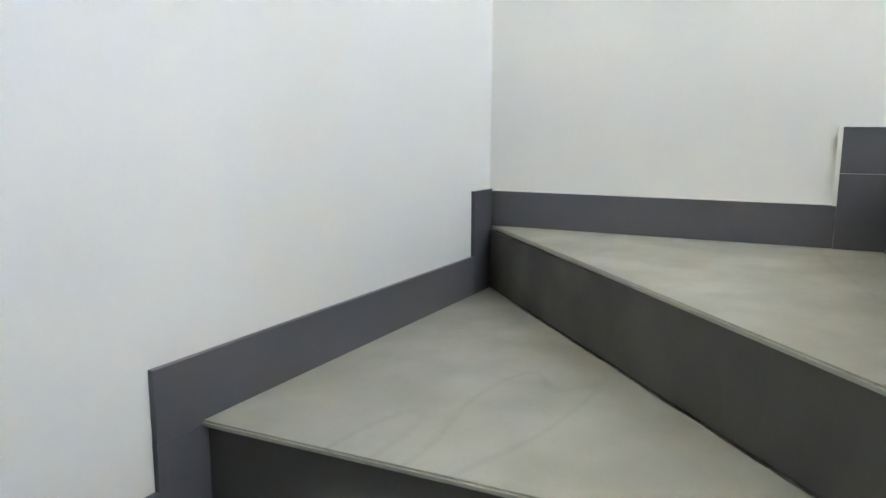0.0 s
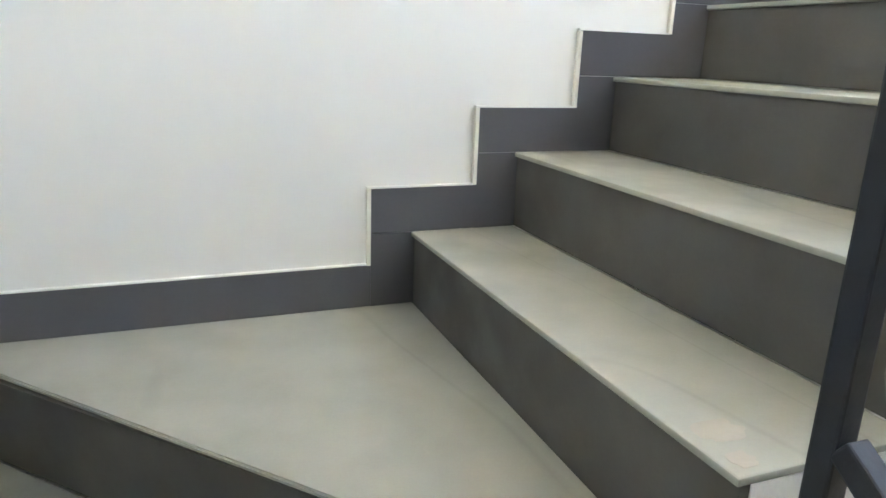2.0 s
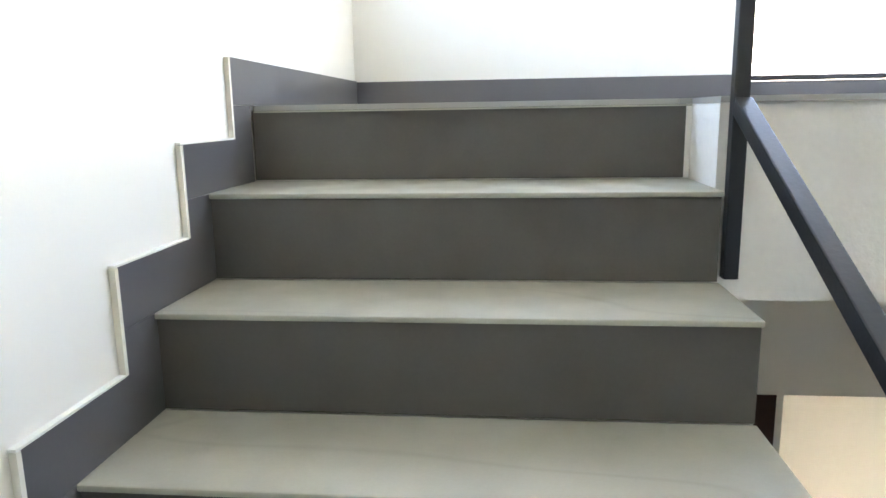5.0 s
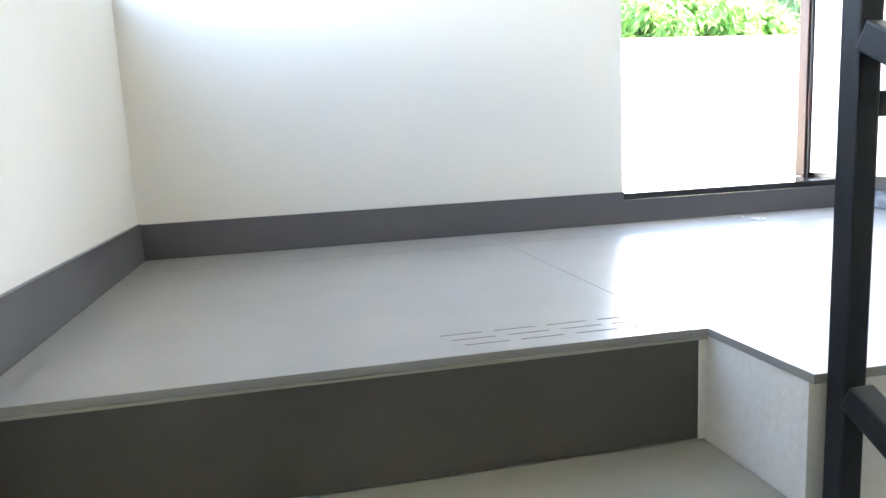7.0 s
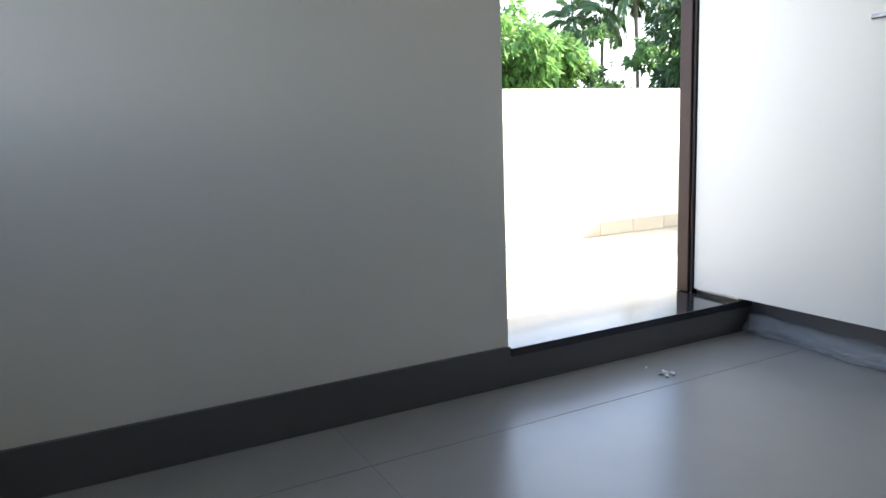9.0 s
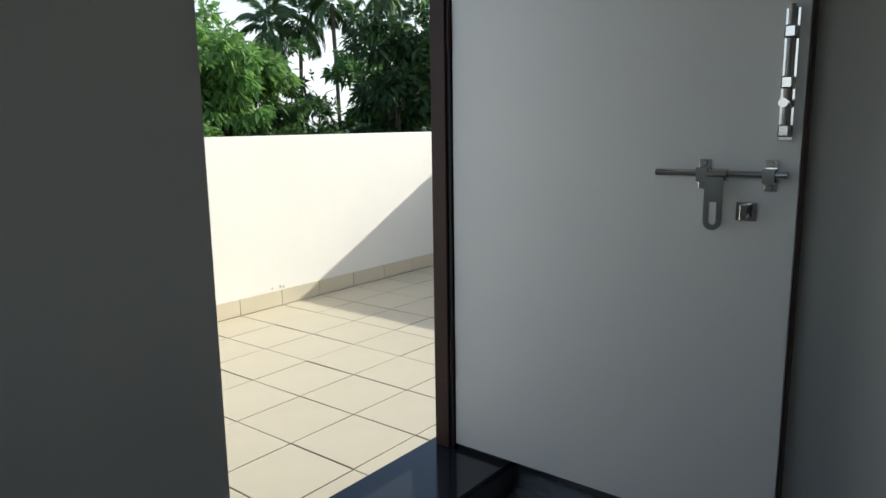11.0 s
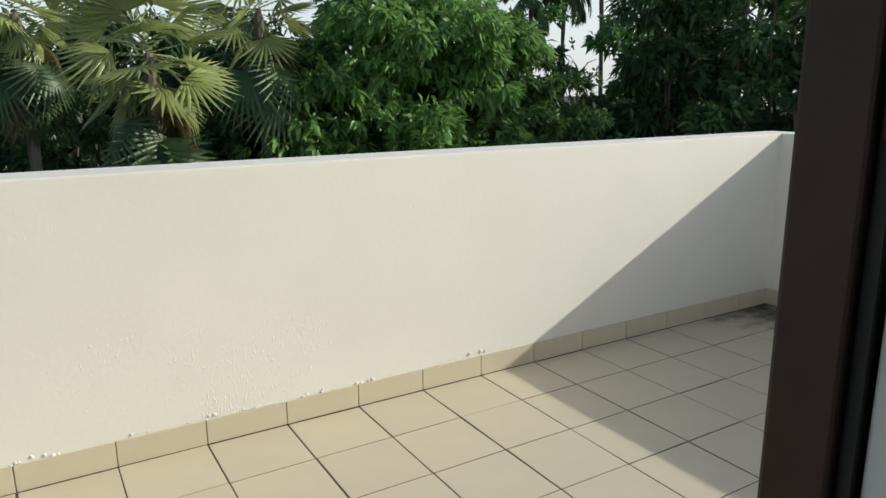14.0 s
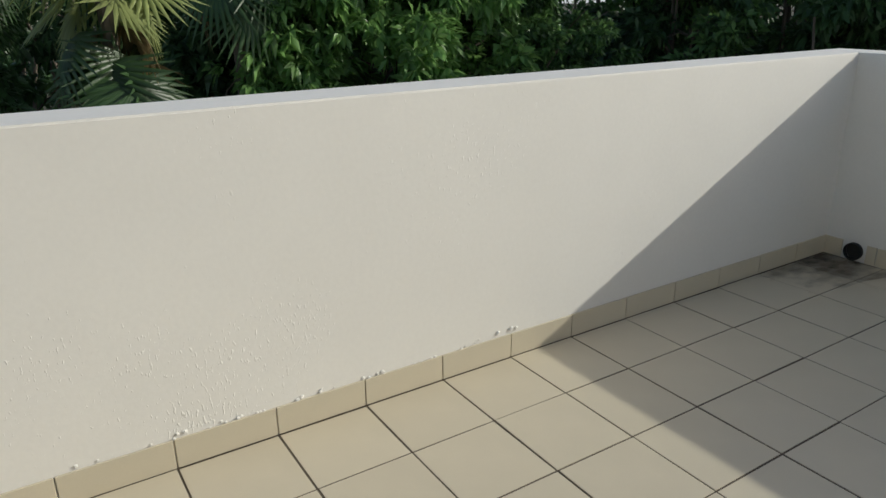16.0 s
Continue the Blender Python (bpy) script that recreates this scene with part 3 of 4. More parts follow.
l.new(blend.outputs[0], n["Material Output"].inputs["Surface"])
setting("damp_stain", bm, DAMP, "dark damp stain on the tiles by the drain", "stain")
# lumps of mortar above the skirting
random.seed(9)
crumbs = bmesh.new()
for x, z, r in [(3.37, 1.336, 0.011), (3.43, 1.340, 0.012), (3.455, 1.336, 0.009)] + [(random.uniform(1.2, 3.3), 1.322 + random.uniform(-0.002, 0.012), random.uniform(0.004, 0.010)) for _ in range(46)]:
    tmp = bmesh.new()
    bmesh.ops.create_icosphere(tmp, subdivisions=1, radius=r)
    for v in tmp.verts:
        v.co *= 1 + 0.5 * noise.noise(v.co * 90 + Vector((x * 7, 0, 0)))
        v.co.y *= 0.5
        v.co += Vector((x, YP - 0.002, z))
    me = bpy.data.meshes.new("crumb")
    tmp.to_mesh(me)
    tmp.free()
    crumbs.from_mesh(me)
tagged(setting("mortar_crumbs", crumbs, OUTPAINT, "white mortar crumbs above the parapet skirting", "mortar"), kind="stuff")

# ---- railing ----
railing = thing("stair_railing", "black painted square-bar iron stair railing", "railing", (1.02, 2.2, ZL))


def rail_part(name, bm, label=""):
    return under(part(name, bm, IRON, None, label), railing)


P1, P2, PW = (1.041, 0.948), (1.006, YE - 0.015), 0.014
rail_part("post", box(P1[0] - 0.013, P1[0] + 0.013, P1[1] - 0.013, P1[1] + 0.013, 0.10, 2 * H + 0.95, 0.003))
rail_part("post", box(P2[0] - PW, P2[0] + PW, P2[1] - PW, P2[1] + PW, 1.02, ZL + 0.92, 0.003))
for i, name in enumerate(("lower_rail", "middle_rail", "handrail")):
    a, b = (P1[0] - 0.005, P1[1] + 0.0135, 0.70 + 0.385 * i), (P2[0], P2[1] - PW, 1.343 + 0.387 * i)
    rail_part(name, bar(a, b, 0.031, 0.031))
    a, b = (P1[0] + 0.0135, P1[1], 0.415 + 0.385 * i), (3.1, P1[1], 0.415 + 0.385 * i - (3.1 - P1[0]) * H / G)
    rail_part(name, bar(a, b, 0.026, 0.026))
    rail_part("landing_rail", bar((P2[0] + PW, P2[1], 1.66 + 0.30 * i), (XD - 0.001, P2[1], 1.66 + 0.30 * i), 0.027, 0.027))
anchor = rail_part("anchor_bolt", rod((P1[0] - 0.034, P1[1] + 0.004, 0.285), (P1[0] - 0.0135, P1[1] + 0.004, 0.285), 0.006), "rusty anchor bolt")
anchor.data.materials[0] = RUST

# ---- door furniture ----
FX = LX0 - 0.0005
aldrop = thing("sliding_door_bolt", "chrome sliding bolt with a hasp on the white door", "door bolt", (FX, 3.0, 2.18))


def on(owner, name, bm, mat=CHROME, label="", smooth=False):
    return under(part(name, bm, mat, None, label, smooth), owner)


on(aldrop, "rod", rod((FX - 0.013, 2.898, 2.184), (FX - 0.013, 3.135, 2.184), 0.0072, sides=16), smooth=False)
for y in (3.045, 2.928):
    strap = on(aldrop, "strap_plate", box(FX - 0.0025, FX, y - 0.011, y + 0.011, 2.154, 2.210, 0.001))
    bm = bmesh.new()
    for z in (2.170, 2.194):
        add_box(bm, FX - 0.023, FX - 0.0026, y - 0.010, y + 0.010, z - 0.0015, z + 0.0015)
    add_box(bm, FX - 0.0235, FX - 0.0205, y - 0.010, y + 0.010, 2.1715, 2.1925)
    on(aldrop, "strap", bm)
    for z in (2.161, 2.203):
        on(aldrop, "screw", rod((FX - 0.005, y, z), (FX - 0.0026, y, z), 0.0042, 0.0052, 10))
HY, HZ = 3.021, 2.096                  # a slotted strap with a round foot, hanging from the rod
bm = bmesh.new()
outer, inner = [], []
for a in range(33):
    w = math.pi * a / 16
    cy, cz = math.cos(w), -math.sin(w)
    outer.append((HY + 0.017 * cy, HZ + 0.017 * cz) if cz <= 0 and a <= 16 else (HY + 0.017 * max(-1, min(1, 1.4 * cy)), HZ + 0.082))
    inner.append((HY + 0.0065 * cy, HZ + 0.0065 * cz) if a <= 16 else (HY + 0.0065 * max(-1, min(1, 1.4 * cy)), HZ + 0.036))
rings = [[bm.verts.new((x, y, z)) for y, z in loop[:-1]] for x, loop in ((FX - 0.0245, outer), (FX - 0.0205, outer), (FX - 0.0205, inner), (FX - 0.0245, inner))]
for p, q in zip(rings, rings[1:] + rings[:1]):
    for a in range(32):
        bm.faces.new((p[a], p[(a + 1) % 32], q[(a + 1) % 32], q[a]))
bmesh.ops.recalc_face_normals(bm, faces=bm.faces)
on(aldrop, "hasp", bm)
on(aldrop, "hasp_collar", rod((FX - 0.013, 3.0, 2.182), (FX - 0.013, 3.038, 2.182), 0.0115, sides=16))
staple = thing("hasp_staple", "small chrome padlock staple on the white door", "staple", (FX, 2.967, 2.115))
on(staple, "plate", box(FX - 0.002, FX, 2.949, 2.985, 2.098, 2.132, 0.0008))
for z in (2.103, 2.127):
    on(staple, "loop_arm", box(FX - 0.020, FX - 0.0021, 2.961, 2.973, z - 0.002, z + 0.002, 0.0008))
on(staple, "loop", box(FX - 0.0235, FX - 0.0201, 2.961, 2.973, 2.101, 2.129, 0.0012))
for y in (2.954, 2.980):
    on(staple, "screw", rod((FX - 0.0038, y, 2.115), (FX - 0.0021, y, 2.115), 0.0035, 0.0042, 10))
latch = thing("tower_bolt", "upright chrome tower bolt near the door edge", "door bolt", (FX, 2.91, 2.33))
on(latch, "base_plate", box(FX - 0.002, FX, 2.898, 2.922, 2.245, 2.470, 0.0008))
on(latch, "rod", rod((FX - 0.010, 2.910, 2.262), (FX - 0.010, 2.910, 2.475), 0.006))
for z in (2.262, 2.345, 2.43):
    on(latch, "guide", box(FX - 0.018, FX - 0.0021, 2.900, 2.920, z - 0.011, z + 0.011, 0.003))
on(latch, "knob", rod((FX - 0.010, 2.910, 2.31), (FX - 0.034, 2.910, 2.31), 0.006, 0.008))
for z in (1.70, 2.5, 3.25):
    on(door, "hinge", rod((LX1 - 0.036, LY1 + 0.006, z - 0.05), (LX1 - 0.036, LY1 + 0.006, z + 0.05), 0.005), BROWN)

# ---- things on the landing floor ----
bm = bmesh.new()
rings, sides = 110, 30
for i in range(rings):
    f = i / (rings - 1)
    y = 2.72 + 0.76 * f
    r = 0.036 + 0.020 * math.exp(-((f - 0.04) / 0.10) ** 2) + 0.010 * math.exp(-((f - 0.97) / 0.08) ** 2)
    for a in range(sides):
        w = 2 * math.pi * a / sides
        p = Vector((math.cos(w), y * 6, math.sin(w)))
        rr = r * (1 + 0.42 * noise.noise(p * 1.7) + 0.62 * (0.5 - abs(noise.noise(p * 3.4))) + 0.30 * (0.4 - abs(noise.noise(p * 8.0))) + 0.14 * noise.noise(p * 17))
        bm.verts.new((min(XD - 0.011, 2.212 + 0.026 * f ** 3 + 0.95 * rr * math.cos(w) + 0.008 * math.sin(9 * f)), y + 0.01 * noise.noise(p * 3), ZL + max(0.001, 0.018 + 0.66 * rr * math.sin(w))))
bm.verts.ensure_lookup_table()
for i in range(rings - 1):
    for a in range(sides):
        bm.faces.new((bm.verts[i * sides + a], bm.verts[i * sides + (a + 1) % sides], bm.verts[(i + 1) * sides + (a + 1) % sides], bm.verts[(i + 1) * sides + a]))
bm.faces.new([bm.verts[a] for a in range(sides)])
bm.faces.new([bm.verts[(rings - 1) * sides + a] for a in range(sides)][::-1])
bmesh.ops.recalc_face_normals(bm, faces=bm.faces)
sheet = new("plastic_sheet", mesh_of("plastic_sheet", bm, PLASTIC, True))
tagged(sheet, "crumpled roll of milky plastic film lying along the wall", "plastic sheet")
random.seed(21)
for i in range(7):
    bm = bmesh.new()
    bmesh.ops.create_icosphere(bm, subdivisions=1, radius=1.0)
    sx, sy, sz = random.uniform(0.006, 0.014), random.uniform(0.003, 0.007), random.uniform(0.002, 0.004)
    for v in bm.verts:
        v.co = Vector((v.co.x * sx, v.co.y * sy, v.co.z * sz)) * (1 + 0.4 * noise.noise(v.co * 2 + Vector((i, 0, 0))))
    low_z = min(v.co.z for v in bm.verts)
    bit = new("plaster_crumb", mesh_of("plaster_crumb", bm, PLASTER))
    bit.matrix_basis = pose(1.755 + random.uniform(-0.03, 0.03), 3.375 + random.uniform(-0.04, 0.05), ZL - low_z, 0, 0, random.uniform(0, 180))
    tagged(bit, "small white plaster crumb on the landing floor", "crumb", "plaster crumbs")

# ---- lower hall door ----
low_door = thing("hall_door", "brown wooden door frame of the lower hall", "door frame", (1.58, YC, FLOOR0))
on(low_door, "jamb", box(1.53, 1.63, YC + 0.02, YO - 0.02, FLOOR0 + 0.001, 0.239, 0.003), BROWN)
on(low_door, "lining", box(1.632, 1.66, YC + 0.03, YO - 0.03, FLOOR0 + 0.001, 0.239, 0.002), PAINT)
setting("baseboard_hall", box(2.338, 2.349, YO + 0.01, 5.44, FLOOR0 + 0.001, FLOOR0 + 0.10), SKIRT, "charcoal skirting of the lower corridor", "skirting")

# ---- grove beyond the parapet ----
GROUND = -2.2
rng = np.random.default_rng(11)


def leaves_mesh(name, base, along, side, length, width, mat, fold=0.25, droop=0.25):
    """Folded leaves of four triangles each: base, two pairs of edges, tip."""
    n = len(base)
    along = along / np.linalg.norm(along, axis=1)[:, None]
    side = side - along * np.sum(side * along, axis=1)[:, None]
    side = side / (np.linalg.norm(side, axis=1)[:, None] + 1e-9)
    up = np.cross(side, along)
    L, B = length[:, None], width[:, None]
    down = np.array((0.0, 0.0, -1.0))
    mid = base + along * L * 0.45 + down * L * droop * 0.15
    tip = base + along * L + down * L * droop
    left = mid + side * B * 0.5 + up * B * fold
    right = mid - side * B * 0.5 + up * B * fold
    verts = np.stack([base, left, mid, right, tip], axis=1).reshape(-1, 3)
    i = np.arange(n)[:, None] * 5
    tris = np.concatenate([i + [0, 2, 1], i + [0, 3, 2], i + [1, 2, 4], i + [2, 3, 4]], axis=1).reshape(-1, 3)
    me = bpy.data.meshes.new(name)
    me.vertices.add(len(verts))
    me.vertices.foreach_set("co", verts.astype(np.float32).ravel())
    me.loops.add(tris.size)
    me.loops.foreach_set("vertex_index", tris.astype(np.int32).ravel())
    me.polygons.add(len(tris))
    me.polygons.foreach_set("loop_start", np.arange(0, tris.size, 3, dtype=np.int32))
    me.polygons.foreach_set("loop_total", np.full(len(tris), 3, dtype=np.int32))
    me.update(calc_edges=True)
    me.materials.append(mat)
    return me


def limb(bm, points, radii, sides=7):
    rings = []
    for i, p in enumerate(points):
        d = (points[min(i + 1, len(points) - 1)] - points[max(i - 1, 0)]).normalized()
        x = d.cross(Vector((0.3, 0.9, 0.2))).normalized()
        y = d.cross(x)
        rings.append([bm.verts.new(p + (x * math.cos(2 * math.pi * a / sides) + y * math.sin(2 * math.pi * a / sides)) * radii[i]) for a in range(sides)])
    for r0, r1 in zip(rings, rings[1:]):
        for a in range(sides):
            bm.faces.new((r0[a], r0[(a + 1) % sides], r1[(a + 1) % sides], r1[a]))
    bm.faces.new(rings[0][::-1])
    bm.faces.new(rings[-1])


def crown_leaves(lobes, count, leaf, mat, per=9, hang=0.5, broad=(0.30, 0.48)):
    """Rosettes of leaves on the shells of several lobes (x, y, z, rx, rz)."""
    lobes = np.array(lobes, dtype=float)
    weight = lobes[:, 3] ** 2
    clumps = max(30, count // 16)
    pick = rng.choice(len(lobes), clumps, p=weight / weight.sum())
    d = rng.normal(size=(clumps, 3))
    d /= np.linalg.norm(d, axis=1)[:, None]
    r = rng.uniform(0.25, 1.35, clumps) ** 0.5
    heart = lobes[pick, :3] + d * r[:, None] * np.stack([lobes[pick, 3], lobes[pick, 3], lobes[pick, 4]], axis=1)
    which = rng.integers(0, clumps, count)
    scatter = rng.normal(size=(count, 3)) * np.array((1.0, 1.0, 0.6))
    centre = heart[which] + scatter * (leaf * 0.75)
    d = d[which] + scatter * 0.25
    base = np.repeat(centre, per, axis=0)
    out = np.repeat(d, per, axis=0)
    n = len(base)
    along = out * 0.7 + rng.normal(size=(n, 3)) * 0.75
    along[:, 2] -= hang
    base = base + along * leaf * 0.12
    side = rng.normal(size=(n, 3))
    side[:, 2] *= 0.3
    length = leaf * rng.uniform(0.6, 1.25, n)
    return leaves_mesh("crown", base, along, side, length, length * rng.uniform(broad[0], broad[1], n), mat)


def broadleaf_tree(name, x, y, lobes, count, leaf, mat, label, per=9, hang=0.5, trunk=0.12, stems=1):
    """Lobes are given about the tree's foot, heights from the ground."""
    tree = thing(name, label, "tree", (x, y, GROUND))
    bm = bmesh.new()
    for s in range(stems):
        ox = 0.25 * s * math.cos(2.4 * s)
        oy = 0.25 * s * math.sin(2.4 * s)
        fork = min(l[2] for l in lobes) * 0.75
        top = Vector((ox + 0.1 * s, oy, fork))
        limb(bm, [Vector((ox, oy, -0.05)), Vector((ox + 0.04, oy - 0.03, fork * 0.5)), top], [trunk, trunk * 0.8, trunk * 0.62])
        for i, l in enumerate(lobes):
            if i % stems == s:
                c = Vector(l[:3])
                m = (top + c) / 2 + Vector((0.1 * math.sin(i * 2.1), 0.1 * math.cos(i * 1.7), 0.15))
                limb(bm, [top, m, c], [trunk * 0.55, trunk * 0.36, trunk * 0.15], 6)
                for j in range(5):
                    w = j * 1.26 + i
                    tip = c + Vector((l[3] * 0.7 * math.cos(w), l[3] * 0.7 * math.sin(w), l[4] * random.uniform(-0.2, 0.7)))
                    limb(bm, [c, (c + tip) / 2 + Vector((0, 0, 0.08)), tip], [trunk * 0.16, trunk * 0.1, trunk * 0.04], 5)
    part("trunk", bm, BARK, tree)
    crown = new("crown", crown_leaves(lobes, count, leaf, mat, per, hang))
    crown.parent = tree
    return tree


def lobed(h, r, n, seed, squash=0.8, low=0.35):
    rnd = random.Random(seed)
    out = []
    for i in range(n):
        a, f = rnd.uniform(0, 6.283), i / max(1, n - 1)
        z = h * (low + (1 - low) * f) - r * 0.35
        s = r * (0.75 - 0.30 * f) * rnd.uniform(0.8, 1.15)
        d = r * 0.75 * (1 - 0.65 * f)
        out.append((d * math.cos(a), d * math.sin(a), z, s, s * squash))
    return out


def frond_mesh(length, mat, pairs=24, blade=0.5, sag=0.9):
    """A feather frond: leaflets on both sides of a bowed rib, along x."""
    t = np.linspace(0.12, 1.0, pairs)
    bow = lambda s: np.stack([length * s * (1 - 0.22 * sag * s * s), np.zeros_like(s), length * (0.42 * s - 0.62 * sag * s * s)], axis=-1)
    p, q = bow(t), bow(t + 0.02)
    rib = (q - p) / np.linalg.norm(q - p, axis=1)[:, None]
    base, along, side, ln = [], [], [], []
    for sgn in (-1, 1):
        base.append(p)
        a = rib * 0.75 + np.array((0, sgn * 0.7, -0.55)) + rng.normal(size=p.shape) * 0.10
        along.append(a)
        side.append(rib + rng.normal(size=p.shape) * 0.05)
        ln.append(blade * np.sin(np.pi * (0.12 + 0.83 * t)) ** 0.6 * rng.uniform(0.85, 1.1, pairs))
    ln = np.concatenate(ln)
    # rib as a row of slender leaves
    s = np.linspace(0, 0.95, 12)
    rb = bow(s)
    base.append(rb)
    along.append(bow(s + 0.09) - rb)
    side.append(np.tile((0.0, 1.0, 0.0), (12, 1)))
    ln = np.concatenate([ln, np.full(12, length * 0.11)])
    width = np.concatenate([np.full(2 * pairs, 0.045), np.linspace(0.07, 0.02, 12)])
    return leaves_mesh("frond", np.concatenate(base), np.concatenate(along), np.concatenate(side), ln, width, mat, 0.2, 0.30)


FROND_A, FROND_B = frond_mesh(1.0, LEAF_P, 32, 0.36, 1.0), frond_mesh(0.95, LEAF_P, 30, 0.38, 1.7)


def feather_palm(x, y, head, seed, lean=0.0):
    rnd = random.Random(seed)
    palm = thing("areca_palm", "slender areca palm with a ringed trunk and drooping feather fronds", "palm", (x, y, GROUND), "areca palms")
    h = head - GROUND
    bm = bmesh.new()
    pts = [Vector((lean * (i / 6) ** 2, 0, h * i / 6 - 0.05 * (i == 0))) for i in range(7)]
    limb(bm, pts, [0.075, 0.06, 0.055, 0.052, 0.05, 0.048, 0.062], 8)
    part("trunk", bm, BARK, palm)
    for i in range(16):
        f = new("frond", rnd.choice((FROND_A, FROND_B)))
        f.parent = palm
        f.matrix_basis = pose(lean, 0, h - 0.05 + 0.03 * i, 0, 0, i * 137.5 + rnd.uniform(-14, 14)) @ pose(0, 0, 0, 0, 34 - 6.8 * i + rnd.uniform(-8, 8), 0)
    return palm


def fan_mesh(radius, mat, segments=26, sweep=250, petiole=0.75, droop=0.10):
    """A fan leaf: pleated blades round the end of its stalk, along x."""
    a = np.radians(np.linspace(-sweep / 2, sweep / 2, segments))
    d = np.stack([np.cos(a), np.sin(a), 0.10 * np.cos(a * 0.5)], axis=1)
    hub = np.tile((petiole, 0.0, 0.0), (segments, 1))
    side = np.stack([-np.sin(a), np.cos(a), np.zeros_like(a)], axis=1)
    ln = radius * (0.72 + 0.28 * np.cos(a * 0.7)) * rng.uniform(0.92, 1.05, segments)
    st = np.linspace(0, 0.9, 6) * petiole
    base = np.concatenate([hub, np.stack([st, st * 0, st * 0], axis=1)])
    along = np.concatenate([d, np.tile((1.0, 0.0, 0.0), (6, 1))])
    side = np.concatenate([side, np.tile((0.0, 1.0, 0.0), (6, 1))])
    ln = np.concatenate([ln, np.full(6, petiole * 0.24)])
    width = np.concatenate([np.full(segments, radius * 0.082), np.full(6, 0.035)])
    return leaves_mesh("fan_leaf", base, along, side, ln, width, mat, 0.45, droop)


FAN_A, FAN_B, FAN_D = fan_mesh(0.52, LEAF_F, 15, 165, 0.36, 0.14), fan_mesh(0.50, LEAF_F, 13, 140, 0.34, 0.5), fan_mesh(0.62, LEAF_D, 20, 150, 0.5, 0.7)
# green skirt fans, their shade below the crown put into the dark colour
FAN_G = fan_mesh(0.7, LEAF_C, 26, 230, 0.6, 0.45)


def fan_palm(x, y, head, seed, leaves=26, skirt=34):
    rnd = random.Random(seed)
    palm = thing("fan_palm", "fan palm with pale green pleated leaves and a hanging skirt coloured dark for shade", "palm", (x, y, GROUND), "fan palms")
    h = head - GROUND
    bm = bmesh.new()
    limb(bm, [Vector((0, 0, -0.05)), Vector((0.03, 0, h * 0.5)), Vector((0, 0, h - 0.22)), Vector((0, 0, h - 0.10))], [0.11, 0.08, 0.06, 0.03], 9)
    part("trunk", bm, BARK, palm)
    for i in range(leaves):
        f = new("fan_leaf", FAN_A if i % 3 else FAN_B)
        f.parent = palm
        tilt = 60 - 136 * ((i + 0.5) / leaves) + rnd.uniform(-8, 8)
        f.matrix_basis = pose(0, 0, h - 0.20 + 0.22 * i / leaves, 0, 0, i * 137.5 + rnd.uniform(-10, 10)) @ pose(0, 0, 0, 0, tilt, 0) @ pose(0, 0, 0, rnd.uniform(-50, 50), 0, 0)
    for i in range(skirt):
        f = new("dead_leaf" if i % 3 == 0 else "fan_leaf", FAN_D if i % 3 == 0 else FAN_G)
        f.parent = palm
        f.matrix_basis = pose(0, 0, h - 0.16 - 0.06 * i, 0, 0, i * 137.5 + 40) @ pose(0, 0, 0, 0, 62 + rnd.uniform(-10, 16), 0)
    return palm


def spot(az, dist):
    """A place by its bearing from the doorway, clockwise from north."""
    return 1.55 + dist * math.sin(radians(az)), 3.5 + dist * math.cos(radians(az))


fan_palm(*spot(10.8, 7.0), 2.93, 3)
fan_palm(*spot(2.0, 10.5), 3.6, 5, 22, 10)
fan_palm(*spot(18.4, 9.0), 3.55, 8, 20, 8)
BIG = "broad tree with bright drooping leaves in full sun"
x, y = spot(27.4, 10.6)
broadleaf_tree("broadleaf_tree", x, y, [(0.3, -0.7, 5.4, 1.15, 0.85), (-0.9, -0.2, 4.45, 1.0, 0.85), (1.0, -0.5, 5.25, 1.0, 0.8), (0.9, -1.0, 3.5, 0.95, 0.8), (-0.2, -0.9, 3.8, 1.0, 0.8), (-1.4, -0.4, 3.7, 0.8, 0.7), (0.2, 0.4, 5.85, 0.8, 0.6), (1.3, -0.3, 3.9, 0.7, 0.7)], 4300, 0.175, LEAF_A, BIG, 9, 0.65, 0.10, 3)
x, y = spot(36.6, 11.2)
broadleaf_tree("broadleaf_tree", x, y, [(0, 0, 5.0, 1.2, 1.0), (-0.8, -0.4, 4.0, 1.1, 1.0), (0.7, -0.5, 3.9, 1.1, 0.9), (0.2, -0.8, 2.8, 1.1, 0.9), (1.1, 0, 3.0, 0.8, 0.8)], 2800, 0.125, LEAF_B, "bushy tree with fine mid-green leaves", 9, 0.25, 0.10, 2)
x, y = spot(18.5, 10.0)
broadleaf_tree("broadleaf_tree", x, y, [(0, 0, 4.4, 1.0, 0.9), (-0.5, -0.5, 3.4, 1.0, 0.9), (0.6, -0.2, 3.2, 0.9, 0.8), (0.2, 0, 2.2, 1.0, 0.8)], 900, 0.24, LEAF_C, "shaded tree, its green leaves coloured darker for the shade", 9, 0.6, 0.09, 2)
for az, d, head, seed, lean in ((38.4, 17.0, 4.50, 1, 0.1), (40.9, 17.5, 4.75, 2, 0.1), (44.3, 17.0, 5.20, 3, -0.2), (47.4, 18.0, 5.60, 4, 0.2), (27.3, 15.5, 4.68, 6, 0.0), (50.5, 20, 5.0, 8, 0.1), (57.5, 19, 5.2, 9, -0.2), (5.5, 15.0, 4.9, 12, 0.2)):
    feather_palm(*spot(az, d), head, seed, lean)
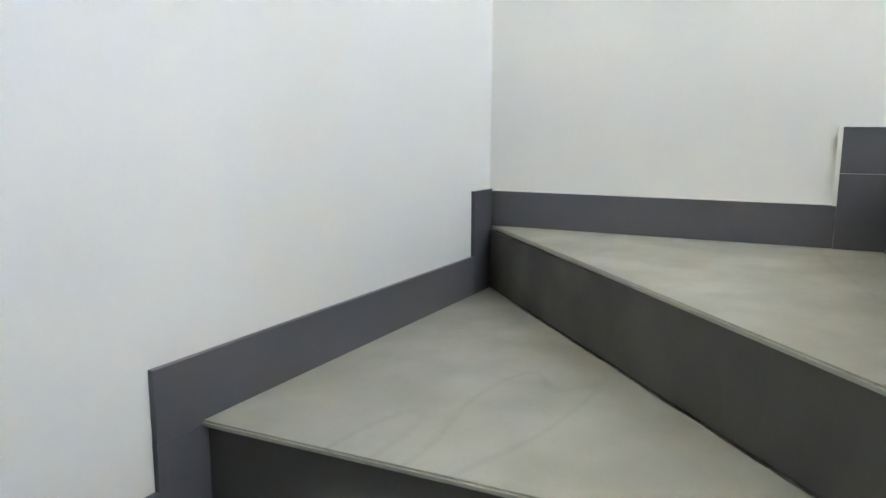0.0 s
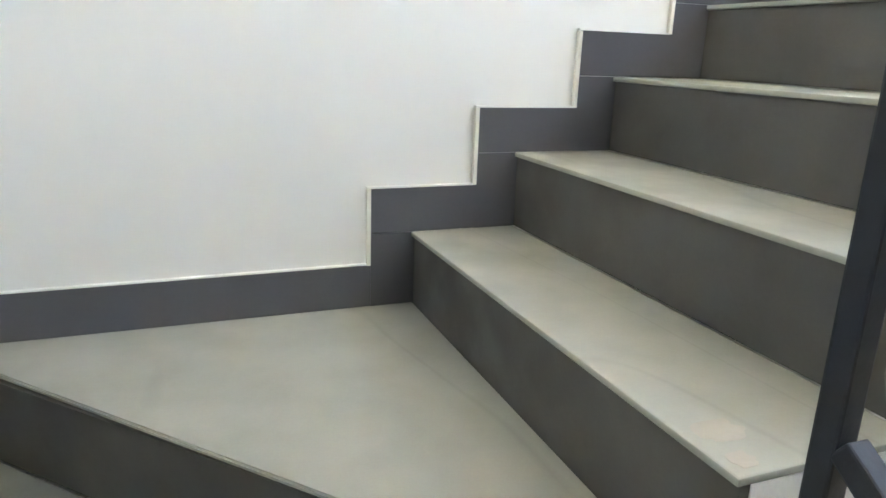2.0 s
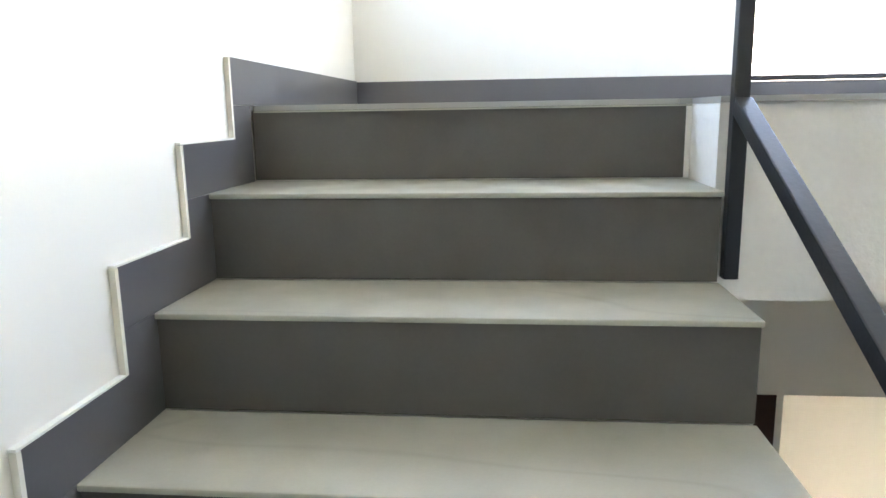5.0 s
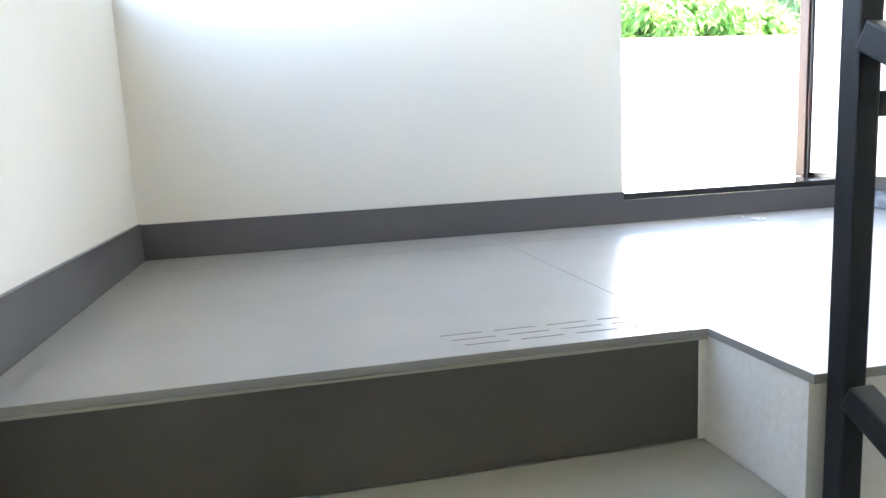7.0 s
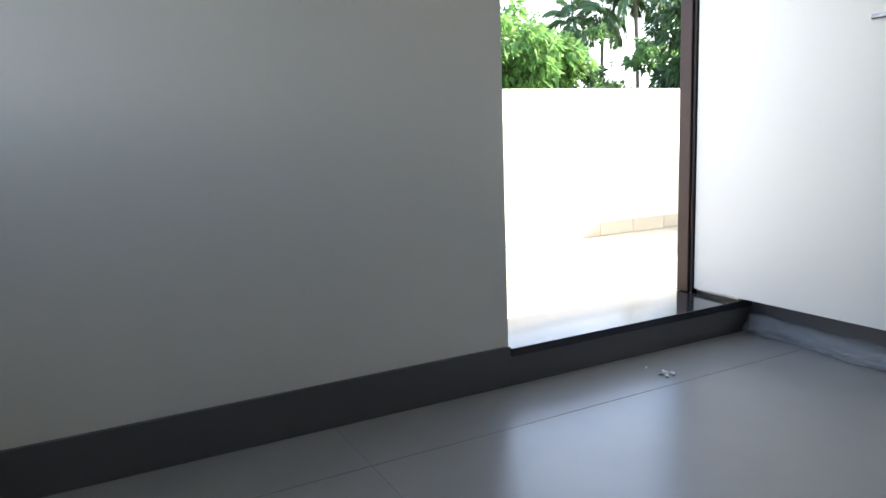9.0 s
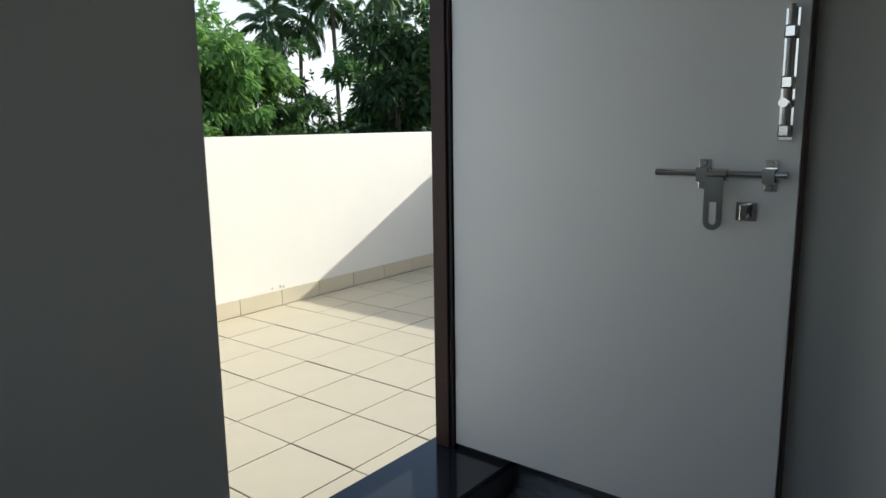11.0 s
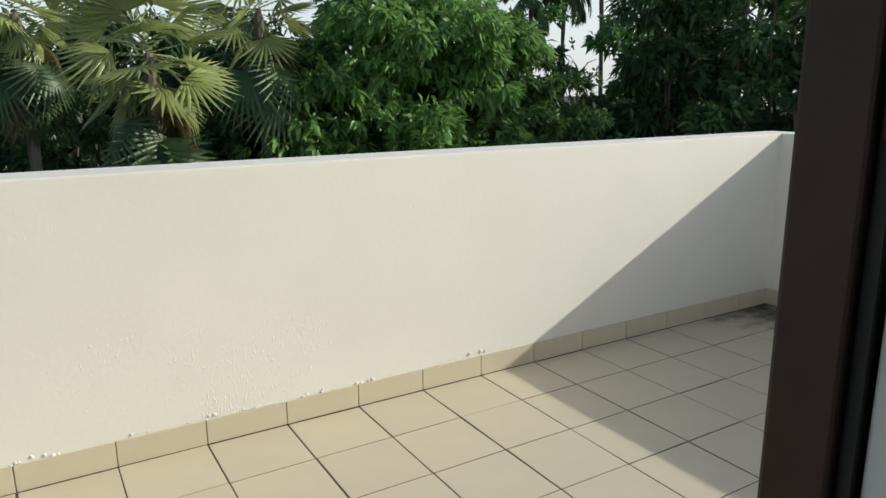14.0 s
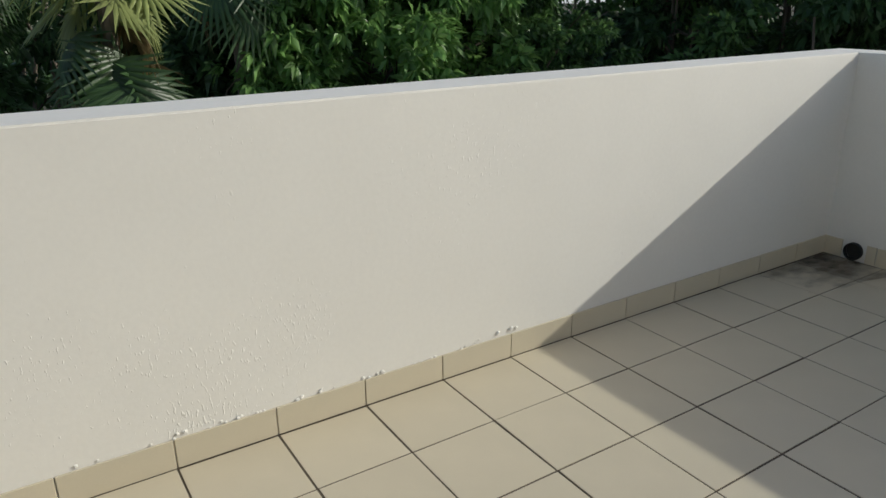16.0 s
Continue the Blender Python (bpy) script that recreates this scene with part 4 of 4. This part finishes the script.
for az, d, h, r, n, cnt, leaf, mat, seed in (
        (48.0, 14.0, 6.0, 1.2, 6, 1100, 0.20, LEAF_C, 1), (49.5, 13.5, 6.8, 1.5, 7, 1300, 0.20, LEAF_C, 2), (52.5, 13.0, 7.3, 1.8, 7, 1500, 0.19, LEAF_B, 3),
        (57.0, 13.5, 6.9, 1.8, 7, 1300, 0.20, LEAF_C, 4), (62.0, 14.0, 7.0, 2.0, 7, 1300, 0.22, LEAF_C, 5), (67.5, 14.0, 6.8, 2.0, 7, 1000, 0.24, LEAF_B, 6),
        # bearings 74 and 81: unseen trees added to shade the right-hand ones
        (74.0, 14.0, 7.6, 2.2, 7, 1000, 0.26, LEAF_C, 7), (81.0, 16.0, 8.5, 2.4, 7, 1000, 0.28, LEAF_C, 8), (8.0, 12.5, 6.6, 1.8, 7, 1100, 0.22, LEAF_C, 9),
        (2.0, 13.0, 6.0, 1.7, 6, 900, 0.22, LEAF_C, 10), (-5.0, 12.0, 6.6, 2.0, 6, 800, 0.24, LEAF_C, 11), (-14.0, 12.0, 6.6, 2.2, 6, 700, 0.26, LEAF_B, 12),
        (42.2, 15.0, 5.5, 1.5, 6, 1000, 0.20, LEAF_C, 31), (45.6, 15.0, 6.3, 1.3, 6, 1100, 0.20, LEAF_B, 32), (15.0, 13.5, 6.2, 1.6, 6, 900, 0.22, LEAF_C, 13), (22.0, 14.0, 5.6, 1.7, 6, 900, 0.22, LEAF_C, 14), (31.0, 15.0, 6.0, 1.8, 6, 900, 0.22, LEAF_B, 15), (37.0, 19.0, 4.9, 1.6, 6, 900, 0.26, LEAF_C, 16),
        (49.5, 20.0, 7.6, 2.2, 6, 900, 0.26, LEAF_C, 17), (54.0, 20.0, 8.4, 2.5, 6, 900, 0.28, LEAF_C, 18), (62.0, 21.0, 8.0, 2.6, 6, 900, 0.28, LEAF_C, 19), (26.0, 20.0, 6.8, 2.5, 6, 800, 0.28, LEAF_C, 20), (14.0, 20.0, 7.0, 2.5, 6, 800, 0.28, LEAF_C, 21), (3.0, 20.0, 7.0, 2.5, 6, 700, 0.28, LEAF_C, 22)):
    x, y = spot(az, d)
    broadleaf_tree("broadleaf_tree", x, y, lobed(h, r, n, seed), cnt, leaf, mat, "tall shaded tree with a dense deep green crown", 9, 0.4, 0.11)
# undergrowth and far woods
blobs = []
for i in range(70):
    az, d = -12 + 100 * (i / 69), random.Random(i).uniform(7.5, 12.0)
    x, y = spot(az, d)
    blobs.append((x, y, GROUND + random.Random(i + 99).uniform(0.8, 2.4), random.Random(i + 7).uniform(0.6, 1.0), 0.9))
# leaf colour darkened to stand for the shade under the trees
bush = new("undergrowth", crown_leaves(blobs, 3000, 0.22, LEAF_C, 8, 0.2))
tagged(bush, "dense undergrowth at the foot of the grove, coloured dark for shade", "undergrowth", "", "stuff")
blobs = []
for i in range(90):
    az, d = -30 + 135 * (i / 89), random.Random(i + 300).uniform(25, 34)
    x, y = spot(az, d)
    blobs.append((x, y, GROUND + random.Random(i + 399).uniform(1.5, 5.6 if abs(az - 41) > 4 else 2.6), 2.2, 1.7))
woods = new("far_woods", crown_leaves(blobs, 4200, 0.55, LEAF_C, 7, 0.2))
tagged(woods, "far dark woods closing the view behind the grove", "woods", "", "stuff")
# thin pale stems among the leaves
for i, (az, d, h) in enumerate(((25.6, 9.3, 3.5), (29.0, 9.4, 3.4), (27.6, 9.5, 3.2), (41.6, 12.0, 3.6), (52.0, 12.0, 4.2), (59.0, 12.2, 4.4))):
    x, y = spot(az, d)
    bm = bmesh.new()
    limb(bm, [Vector((0, 0, -0.05)), Vector((0.06, 0, h * 0.5)), Vector((0.22 * (-1) ** i, 0.1, h))], [0.035, 0.03, 0.018], 6)
    st = new("sapling_stem", mesh_of("sapling_stem", bm, BARK))
    st.location = (x, y, GROUND)
    tagged(st, "thin pale bare stem standing in the undergrowth", "stem", "sapling stems")

# ---- true size ----
for me in bpy.data.meshes:
    me.transform(Matrix.Scale(SCALE, 4))
for ob in scene.objects:
    if ob.type in ("MESH", "EMPTY"):
        m, back = ob.matrix_basis.copy(), ob.matrix_parent_inverse.copy()
        m.translation *= SCALE
        back.translation *= SCALE
        ob.matrix_basis, ob.matrix_parent_inverse = m, back
